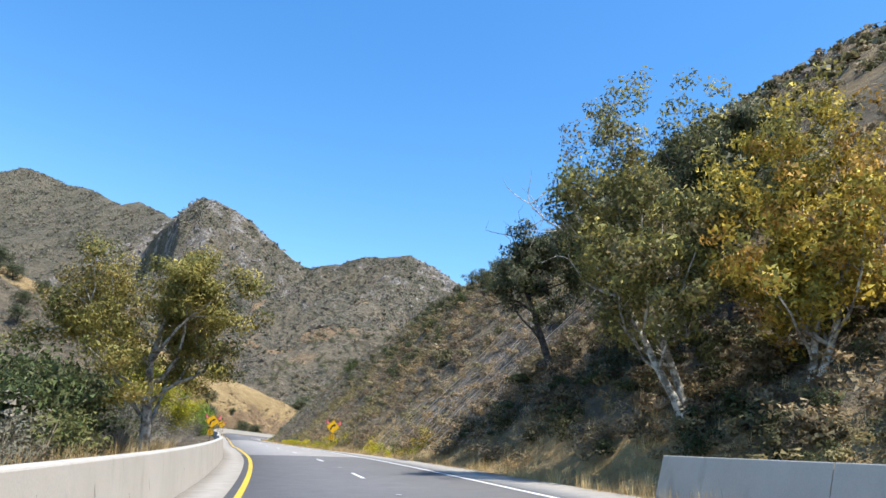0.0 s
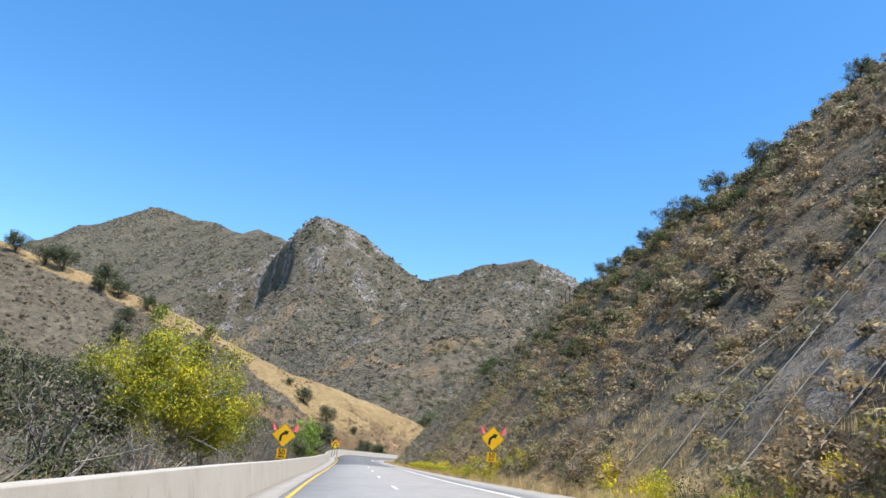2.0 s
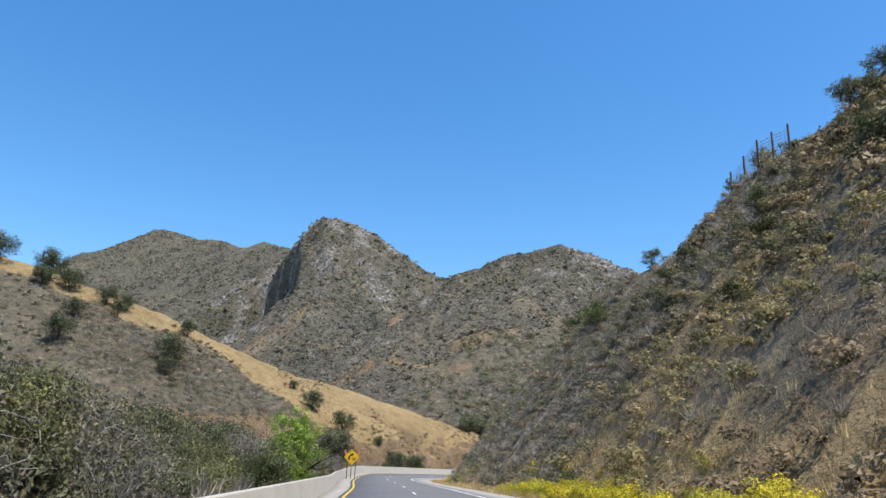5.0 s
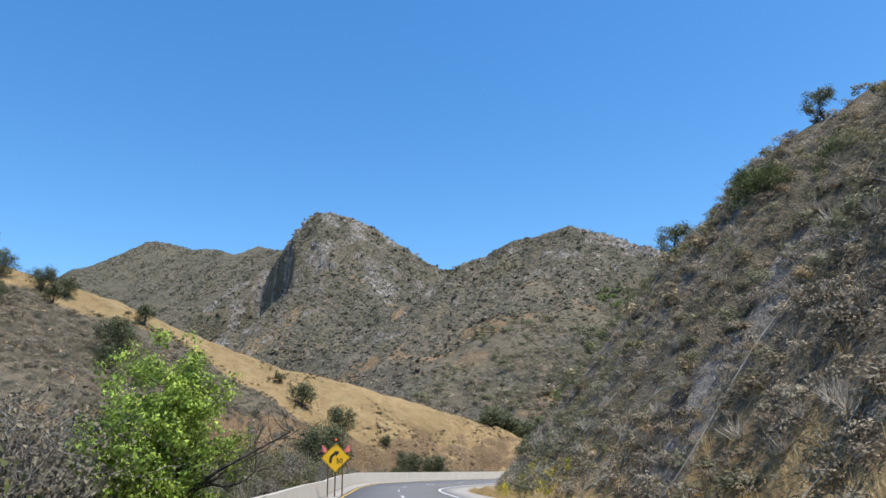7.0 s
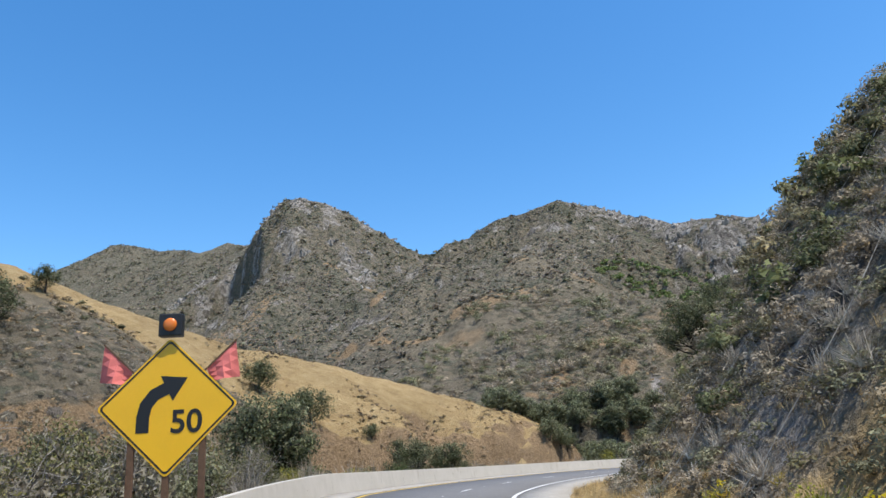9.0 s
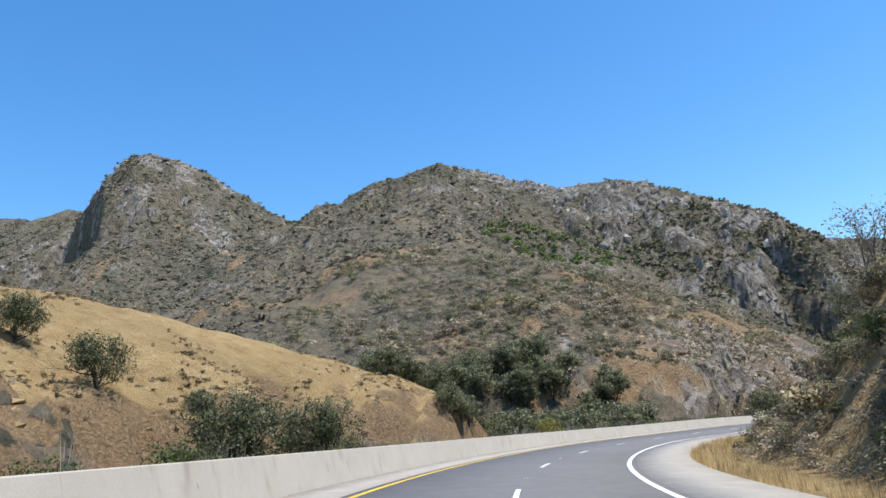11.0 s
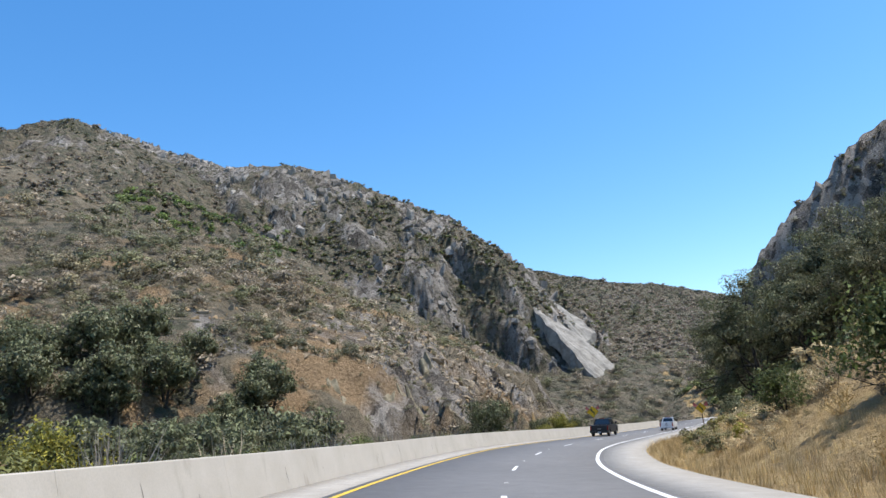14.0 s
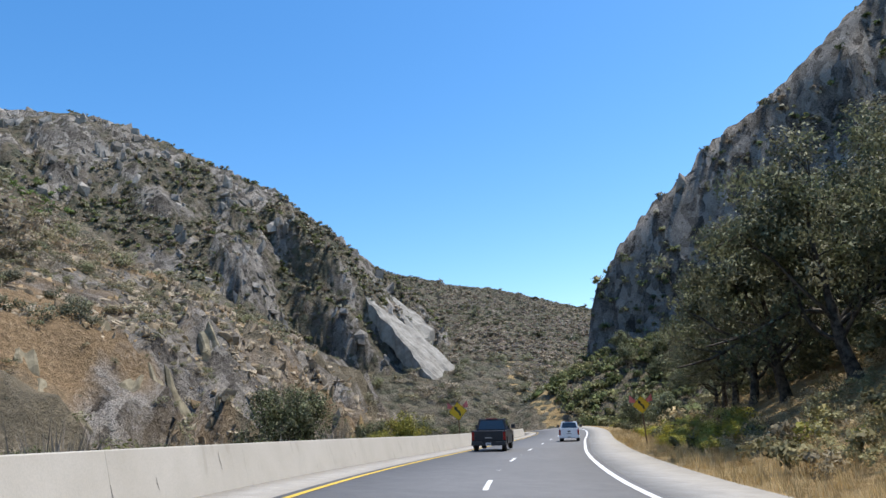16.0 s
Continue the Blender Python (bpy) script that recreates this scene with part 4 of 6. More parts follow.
# olive tints made paler and cooler, so distance haze sits in the colour
HAZY_CHAPARRAL = [(.135, .14, .09), (.155, .155, .105), (.2, .185, .14), (.245, .21, .17), (.225, .19, .16), (.18, .17, .125)]
SAGE = [(.2, .165, .12), (.16, .135, .1), (.24, .19, .13), (.12, .115, .07), (.28, .21, .13)]
GREEN = [(.085, .112, .04), (.075, .1, .045), (.115, .135, .05), (.14, .15, .07)]
YELLOW_GREEN = [(.42, .38, .03), (.5, .4, .03), (.32, .32, .04), (.55, .44, .03)]
STRAW = [(.5, .36, .17), (.42, .3, .14), (.56, .42, .22), (.36, .25, .12)]


def sample(x0, x1, y0, y1, count, keep):
    x, y = rng.uniform(x0, x1, count), rng.uniform(y0, y1, count)
    ok = keep(x, y)
    x, y = x[ok], y[ok]
    return np.stack([x, y, ground_z(x, y)], -1)


def along(s0, s1, n0, n1, count, thin=None):
    """Places spread over a stretch of the road's side."""
    s, n = rng.uniform(s0, s1, count), rng.uniform(n0, n1, count)
    if thin is not None:
        ok = rng.random(count) < thin(s, n)
        s, n = s[ok], n[ok]
    p = on_road(s, n)
    return np.stack([p[:, 0], p[:, 1], ground_z(p[:, 0], p[:, 1])], -1)


def forms(*names):
    ids = [NAMES.index(n) for n in names]
    return lambda x, y: np.isin(form_at(x, y), ids)


def rock_at(x, y):
    i = np.clip(np.searchsorted(GX, x) - 1, 0, len(GX) - 2)
    j = np.clip(np.searchsorted(GY, y) - 1, 0, len(GY) - 2)
    return np.clip(rock[j, i] + scars[j, i], 0, 1.5)


# chaparral on the mountains
on_mount = forms("peak", "peak_spur", "rocky_mountain", "front_spur", "far_ridge")
p = sample(-480, 330, 370, 800, 44000, lambda x, y: on_mount(x, y) & (fbm(x, y, 34, 4, 200) + rng.uniform(-.6, .6, len(x)) > -.15) & (rng.random(len(x)) > 1.5 * rock_at(x, y)))
sz = rng.uniform(1.1, 2.9, len(p)) * (1 + .9 * (rng.random(len(p)) < .06))
close = (p[:, 1] < 500) & (p[:, 0] > -140)
q, qs = p[close], sz[close] * rng.uniform(1.1, 2.1, int(close.sum()))
thin = rng.random(len(q)) < .62
q, qs = q[thin], qs[thin]
scatter("spur_chaparral", "brown and olive chaparral shrubs over the spur", "shrubs", q - (0, 0, .12), qs * 1.05, MEADOW_BUSH, hillside(q, [(.2, .2, .115), (.17, .175, .1), (.24, .215, .14), (.3, .25, .19), (.26, .22, .17), (.2, .19, .13), (.16, .165, .1)], 22), LEAF, .75)
p, sz = p[~close], sz[~close]
scatter("chaparral", "dark grey-green chaparral shrubs over the mountain", "shrubs", p - (0, 0, .15), sz, FAR_BUSH, hillside(p, HAZY_CHAPARRAL), LEAF, .58)
p = sample(-1300, -330, 640, 1400, 15000, lambda x, y: on_mount(x, y) & (fbm(x, y, 60, 4, 205) > -.15))
scatter("distant_chaparral", "distant dark chaparral on the high ridge", "shrubs", p - (0, 0, .3), rng.uniform(3, 7, len(p)), [(b[0][:30], b[1][:30]) for b in FAR_BUSH], colours(len(p), HAZY_CHAPARRAL), LEAF, .6)
p = sample(80, 260, 340, 500, 3500, lambda x, y: forms("cliff", "talus")(x, y) & (ground_z(x, y) < 140) & (fbm(x, y, 20, 3, 210) > -.1))
scatter("cliff_brush", "green brush on the ledges of the cliff", "shrubs", p - (0, 0, .2), rng.uniform(1.2, 3.2, len(p)), FAR_BUSH, colours(len(p), GREEN + HAZY_CHAPARRAL), LEAF, .8)

p = sample(66, 135, 385, 468, 1500, lambda x, y: (to_road(x, y)[1] > 11) & (ground_z(x, y) < 45) & (rng.random(len(x)) < .75))
scatter("talus_brush", "green brush and small trees crowding the foot of the cliff", "shrubs", p - (0, 0, .2), rng.uniform(1.6, 4.2, len(p)), SPUR_BUSH, colours(len(p), [(.1, .12, .05), (.13, .145, .065), (.16, .165, .08), (.09, .105, .045), (.2, .19, .1)]), LEAF, .9)
p = sample(80, 340, 470, 740, 11000, lambda x, y: forms("far_ridge", "ground")(x, y) & (np.abs(to_road(x, y)[1]) > 9))
scatter("far_brush", "brown and olive brush beyond the canyon's mouth", "shrubs", p - (0, 0, .2), rng.uniform(.9, 2.2, len(p)), FAR_BUSH, hillside(p, [(.2, .19, .14), (.25, .215, .18), (.28, .23, .2), (.24, .2, .17), (.17, .17, .115)], 40, 560), LEAF, .6)

p = sample(-85, -12, 535, 585, 420, lambda x, y: np.hypot((x + 47) / 32, (y - 558) / 19) + .35 * fbm(x, y, 12, 3, 229) < 1)
scatter("hollow_brush", "bright green brush in a hollow of the mountain", "shrubs", p - (0, 0, .2), rng.uniform(2.2, 4.4, len(p)), SPUR_BUSH, colours(len(p), [(.1, .15, .045), (.125, .175, .055), (.085, .125, .05), (.15, .17, .08)]), LEAF, .8)
p = sample(-60, 130, 455, 575, 10000, lambda x, y: forms("rocky_mountain")(x, y) & (rock_at(x, y) + rng.uniform(-.3, .3, len(x)) < .45))
scatter("gully_brush", "dark brush filling the gullies of the rugged mountain", "shrubs", p - (0, 0, .2), rng.uniform(1.1, 2.8, len(p)), FAR_BUSH, colours(len(p), HAZY_CHAPARRAL + GREEN[2:]), LEAF, .75)
p = sample(-105, 12, 376, 442, 2600, lambda x, y: forms("front_spur", "ground")(x, y) & (to_road(x, y)[1] < -16) & (fbm(x, y, 13, 3, 228) + rng.uniform(-.4, .4, len(x)) > -.1))
scatter("foot_brush", "brown and olive brush at the foot of the spur", "shrubs", p - (0, 0, .12), rng.uniform(.8, 2.2, len(p)), MOUND, hillside(p, [(.17, .17, .1), (.23, .205, .14), (.27, .23, .165), (.2, .19, .12), (.15, .155, .09)], 14, 540), LEAF, .75)
p = sample(-76, -36, 389, 412, 210, lambda x, y: forms("front_spur")(x, y) & (fbm(x, y, 11, 3, 233) > -.12))
scatter("spur_thicket", "grey-olive thicket over the orange cut of the spur", "shrubs", p - (0, 0, .15), rng.uniform(1.5, 3.3, len(p)), NEAR_BUSH, colours(len(p), [(.145, .15, .1), (.17, .17, .12), (.2, .185, .14), (.12, .13, .08)]), LEAF, .85)
p = along(258, 305, 11, 18, 75)
scatter("verge_brush", "brown and olive brush above the grassy verge", "shrubs", p - (0, 0, .08), rng.uniform(.7, 1.7, len(p)), FINE_BUSH, colours(len(p), [(.25, .205, .14), (.2, .18, .12), (.15, .15, .08), (.3, .24, .15)]), LEAF, .9)

# grey brush on the golden hill
p = sample(-300, -105, 190, 365, 8000, lambda x, y: forms("golden_hill")(x, y) & ((x + .55 * (y - 285) < -150) & (rng.random(len(x)) < .5) | (rng.random(len(x)) < .15)) & (fbm(x, y, 20, 4, 220) * .7 + np.maximum(smooth(9, 22, ridge_height(x, y, RIDGES["golden_hill"])[1]) * smooth(-112, -140, x), .22) + rng.uniform(-.25, .25, len(x)) > .45))
scatter("hill_brush", "grey-brown dry brush on the golden hill", "shrubs", p - (0, 0, .1), rng.uniform(.8, 2.2, len(p)) * np.where(p[:, 0] + .55 * (p[:, 1] - 285) < -150, 1, .55), SPUR_BUSH, colours(len(p), [(.28, .225, .16), (.22, .185, .13), (.32, .25, .17), (.15, .135, .085), (.1, .1, .06)]), LEAF, .7)
p = sample(-260, -80, 230, 365, 5000, lambda x, y: forms("golden_hill")(x, y))
scatter("hill_grass", "tufts of golden dry grass on the hill", "grass", p, rng.uniform(.4, .8, len(p)), [(t[0][:30], None) for t in TUFT], colours(len(p), STRAW), TWIG, .8)


p = sample(-215, -108, 232, 292, 4200, lambda x, y: forms("rocky_bluff")(x, y) & (ground_z(x, y) > 8.5) & (fbm(x, y, 12, 3, 226) + rng.uniform(-.5, .5, len(x)) > -.2))
scatter("bluff_brush", "grey-brown dry brush crowding the bluff", "shrubs", p - (0, 0, .1), rng.uniform(.6, 1.8, len(p)), MOUND, hillside(p, [(.24, .2, .16), (.2, .175, .14), (.28, .235, .18), (.17, .155, .11), (.23, .205, .17)], 12, 550), LEAF, .75)
p = sample(-165, -92, 268, 365, 5200, lambda x, y: forms("golden_hill")(x, y) & (fbm(x, y, 14, 3, 224) + rng.uniform(-.25, .25, len(x)) > .14))
scatter("hill_scrub", "low brown scrub dotted over the golden grass", "shrubs", p - (0, 0, .08), rng.uniform(.4, 1.3, len(p)), SPUR_BUSH, colours(len(p), [(.24, .18, .12), (.2, .155, .105), (.28, .21, .14), (.17, .145, .09)]), LEAF, .6)


# the slope beside the road
DRY = [(.2, .16, .115), (.165, .135, .105), (.235, .185, .125), (.27, .2, .115), (.225, .18, .115), (.19, .17, .09), (.15, .135, .095), (.22, .19, .1)]
OLIVE = [(.15, .14, .07), (.13, .125, .065), (.18, .16, .085), (.1, .1, .05), (.21, .175, .115), (.2, .175, .07)]
p = along(2, 225, 9.8, 34, 3300, lambda s, n: np.where((s > 47) & (s < 68) & (n > 11.5) & (n < 25), .6, np.where((s > 160) & (n < 30), .9, 1.0)))
scatter("slope_brush", "dry grey-brown brush on the cut slope", "shrubs", p - (0, 0, .1), rng.uniform(.7, 1.9, len(p)) * np.where(p[:, 1] > 150, .8, 1.15), MOUND, hillside(p, DRY, 11, 510) * np.where(p[:, 1:2] > 150, (.95, .97, 1.02), (1.25, 1.2, 1.1)), LEAF, .75)
p = along(2, 160, 9.6, 34, 7500)
scatter("slope_grass", "tufts of dry grass between the brush on the slope", "grass", p - (0, 0, .05), rng.uniform(.35, .8, len(p)), [(q[0][:27], None) for q in TUFT], hillside(p, [(.38, .29, .16), (.32, .255, .16), (.42, .33, .2), (.29, .235, .15)], 14, 520), TWIG, .9)
p = along(148, 240, 9.8, 32, 2300)
scatter("net_brush", "grey and tan brush grown through the net on the slope", "shrubs", p - (0, 0, .1), rng.uniform(.6, 1.7, len(p)), MOUND, hillside(p, [(.16, .155, .1), (.21, .19, .145), (.26, .225, .175), (.3, .25, .185), (.23, .2, .16), (.18, .175, .11)], 8, 570), LEAF, .75)
p = along(150, 236, 9.8, 30, 260)
scatter("net_twigs", "bare grey twigs caught in the net", "shrubs", p, rng.uniform(.6, 1.5, len(p)), BRUSH, colours(len(p), [(.36, .32, .27), (.42, .37, .31), (.28, .245, .2)]), TWIG, .85)
p = along(4, 150, 10.3, 30, 170)
scatter("slope_twigs", "bare grey twigs on the cut slope", "shrubs", p, rng.uniform(.6, 1.4, len(p)), BRUSH, colours(len(p), [(.3, .26, .21), (.34, .29, .23), (.24, .2, .16)]), TWIG, .8)
p = along(0, 222, 14, 75, 3400, lambda s, n: np.clip(.25 + (n - 14) / 40, .2, .9))
p = p[(fbm(p[:, 0], p[:, 1], 16, 3, 230) > -.3) & ((p[:, 1] < 165) | (rng.random(len(p)) < .12))]
scatter("slope_shrubs", "olive and grey-green shrubs on the slope", "shrubs", p - (0, 0, .1), rng.uniform(.9, 2.4, len(p)), MID_BUSH, hillside(p, [(.13, .13, .065), (.17, .155, .085), (.26, .215, .14), (.3, .24, .155), (.22, .19, .11), (.16, .15, .08), (.24, .19, .12)], 18, 580), LEAF, .75)
p = along(-10, 220, 60, 130, 1500)
scatter("upper_shrubs", "dark shrubs high on the slope", "shrubs", p - (0, 0, .1), rng.uniform(1.5, 3.2, len(p)), FAR_BUSH, colours(len(p), OLIVE + HAZY_CHAPARRAL), LEAF, .75)
p = along(52, 215, 8.6, 11.2, 520, lambda s, n: (.5 + .45 * np.sin(s * .13 + 1)) * np.where(s > 150, .35, 1.0))
scatter("rabbitbrush", "yellow-green flowering bushes at the road's edge", "shrubs", p - (0, 0, .05), rng.uniform(.5, 1.5, len(p)), DRY_BUSH, colours(len(p), YELLOW_GREEN + GREEN[2:]), LEAF, .95)
p = along(-5, 430, 7.3, 14, 10000, lambda s, n: np.clip(np.where(s > 225, 1.0, .8) * (1.25 - (n - 7.3) / 8), 0, 1) * np.where((s > 228) & (s < 264) & (n > 8.8), .12, 1))
scatter("verge_grass", "golden dry grass along the verge", "grass", p - (0, 0, .04), rng.uniform(.25, .75, len(p)), TUFT, colours(len(p), STRAW), TWIG)
p = along(264, 440, 10.2, 34, 1700, lambda s, n: np.clip(.4 + (n - 10) / 30, .1, .9))
scatter("bank_brush", "dry brush and low shrubs on the bank", "shrubs", p - (0, 0, .05), rng.uniform(.5, 1.5, len(p)), DRY_BUSH, colours(len(p), DRY + STRAW[:2]), TWIG, .9)
p = along(212, 480, 11.5, 60, 1500, lambda s, n: np.clip(.3 + (n - 11) / 40, .1, .9) * np.where((s > 268) & (n < 17), .15, 1))
scatter("bank_shrubs", "green and olive shrubs on the bank", "shrubs", p - (0, 0, .1), rng.uniform(.8, 2.6, len(p)), MID_BUSH, hillside(p, [(.14, .155, .07), (.2, .19, .1), (.3, .255, .15), (.36, .29, .17), (.24, .22, .12), (.17, .175, .08)], 12, 610), LEAF, .85)
p = along(214, 276, 10.4, 26, 330)
scatter("corner_shrubs", "olive shrubs on the corner of the slope", "shrubs", p - (0, 0, .1), rng.uniform(.8, 2.1, len(p)), NEAR_BUSH, hillside(p, [(.13, .14, .07), (.18, .165, .1), (.25, .21, .15), (.29, .235, .16), (.2, .18, .12), (.15, .15, .08)], 9, 530), LEAF, .85)
p = along(226, 270, 9.4, 24, 620)
scatter("corner_brush", "grey-brown dry brush on the eroded corner of the slope", "shrubs", p - (0, 0, .1), rng.uniform(.5, 1.5, len(p)), MOUND, hillside(p, [(.2, .18, .13), (.26, .22, .165), (.31, .26, .195), (.17, .16, .11), (.23, .2, .155)], 7, 590), LEAF, .75)
p = along(366, 402, 9.6, 13.5, 70)
scatter("flowering_bushes", "yellow flowering bushes on the sunny verge below the oaks", "shrubs", p - (0, 0, .05), rng.uniform(.7, 1.7, len(p)), FINE_BUSH, colours(len(p), [(.42, .37, .05), (.34, .32, .06), (.27, .27, .07), (.22, .24, .07)]), LEAF, .9)
# tan tints carry extra brightness, in place of a windscreen reflection on the bank
p = along(326, 372, 10.5, 20, 520)
scatter("bank_scrub", "tan and olive dry scrub on the sunny bank, tints brightened", "shrubs", p - (0, 0, .05), rng.uniform(.4, 1.2, len(p)), MOUND, hillside(p, [(.48, .38, .23), (.42, .33, .2), (.34, .29, .17), (.52, .41, .25), (.27, .25, .13)], 9, 600), LEAF, .8)
p = along(330, 470, 9.5, 14, 120)
scatter("verge_bushes", "yellow-green bushes along the verge", "shrubs", p - (0, 0, .1), rng.uniform(.6, 1.5, len(p)), MID_BUSH, colours(len(p), [(.28, .26, .06), (.22, .21, .06)] + OLIVE + OLIVE), LEAF, .9)

p = along(6, 48, 11, 21, 260)
scatter("undergrowth", "dark green and brown undergrowth below the slope's trees", "shrubs", p - (0, 0, .1), rng.uniform(.8, 2.0, len(p)), NEAR_BUSH, colours(len(p), [(.1, .1, .05), (.14, .12, .07), (.2, .15, .09), (.08, .09, .04)]), LEAF, .85)
p = along(358, 404, 18, 27, 110)
scatter("bank_thicket", "dark green thicket below the oaks on the bank", "shrubs", p - (0, 0, .1), rng.uniform(1.2, 2.8, len(p)), NEAR_BUSH, colours(len(p), [(.13, .14, .07), (.17, .17, .09), (.21, .2, .11)]), LEAF, .95)

p = along(88, 166, 19, 36, 120)
scatter("dark_slope_shrubs", "dark olive shrubs high on the cut slope", "shrubs", p - (0, 0, .15), rng.uniform(1.3, 3.0, len(p)), NEAR_BUSH, colours(len(p), [(.1, .105, .05), (.085, .09, .045), (.13, .13, .07)]), LEAF, .85)
p = along(119, 152, 8.3, 10.0, 70)
scatter("yellow_bushes", "bright yellow flowering bushes at the slope's toe", "shrubs", p - (0, 0, .05), rng.uniform(.7, 1.4, len(p)), FINE_BUSH, colours(len(p), [(.45, .39, .03), (.5, .42, .04), (.36, .34, .04)]), LEAF, .95)

# the strip behind the barrier
GREY_GREEN = [(.1, .112, .058), (.125, .13, .078), (.165, .158, .118), (.195, .178, .14), (.14, .145, .055)]
p = along(-8, 222, -17, -9.0, 270)
scatter("roadside_shrubs", "grey-green shrubs crowding behind the barrier", "shrubs", p - (0, 0, .1), rng.uniform(1.8, 3.4, len(p)) * np.interp(p[:, 1], [0, 70, 90, 150, 190], [1, 1, 1.2, 1.2, 1.2]), FINE_BUSH, colours(len(p), GREY_GREEN + [(.2, .18, .14), (.17, .165, .1)]), LEAF, .95)
p = along(205, 440, -15, -8.2, 190)
scatter("low_shrubs", "low green shrubs behind the barrier", "shrubs", p - (0, 0, .1), rng.uniform(1.2, 2.6, len(p)), FINE_BUSH, colours(len(p), GREY_GREEN + GREEN + [(.2, .18, .14)]), LEAF, .95)
p = along(-8, 440, -14, -8.4, 520)
scatter("roadside_brush", "bare grey brush behind the barrier", "shrubs", p, rng.uniform(1.2, 2.8, len(p)), BRUSH, colours(len(p), [(.3, .27, .23), (.24, .21, .18), (.34, .28, .2)]), TWIG)
p = along(-8, 60, -9, -6.4, 240)
scatter("barrier_grass", "tall dry grass behind the barrier", "grass", p, rng.uniform(.7, 1.4, len(p)), TUFT, colours(len(p), STRAW), TWIG)
p = along(-30, 330, -110, -20, 2400)
p = p[~np.isin(form_at(p[:, 0], p[:, 1]), [NAMES.index("golden_hill")])]
p = p[rng.random(len(p)) < .4]
scatter("valley_shrubs", "olive shrubs across the valley floor", "shrubs", p - (0, 0, .1), rng.uniform(1.2, 2.8, len(p)), MEADOW_BUSH, colours(len(p), HAZY_CHAPARRAL + SAGE[:3]), LEAF, .9)


# ---------------------------------------------------------------- trees
def tube(path, radii, sides=7):
    path, radii = np.asarray(path, float), np.asarray(radii, float)
    t = np.gradient(path, axis=0)
    t /= np.linalg.norm(t, axis=1)[:, None] + 1e-9
    ref = np.where(np.abs(t[:, 2:3]) > .9, (1.0, 0, 0), (0, 0, 1.0))
    u = np.cross(t, ref)
    u /= np.linalg.norm(u, axis=1)[:, None] + 1e-9
    w = np.cross(t, u)
    a = np.linspace(0, 2 * np.pi, sides, endpoint=False)
    v = path[:, None] + radii[:, None, None] * (np.cos(a)[None, :, None] * u[:, None] + np.sin(a)[None, :, None] * w[:, None])
    f = []
    for i in range(len(path) - 1):
        for k in range(sides):
            k2 = (k + 1) % sides
            f.append((i * sides + k, i * sides + k2, (i + 1) * sides + k2, (i + 1) * sides + k))
    return v.reshape(-1, 3), np.array(f)


def limb(rng, start, direction, length, r0, r1, wander, lift, steps=6):
    d = np.array(direction, float)
    d /= np.linalg.norm(d)
    pts = [np.array(start, float)]
    for _ in range(steps):
        d = d + rng.normal(0, wander, 3) + (0, 0, lift)
        d /= np.linalg.norm(d)
        pts.append(pts[-1] + d * length / steps)
    return np.array(pts), np.linspace(r0, r1, steps + 1), d


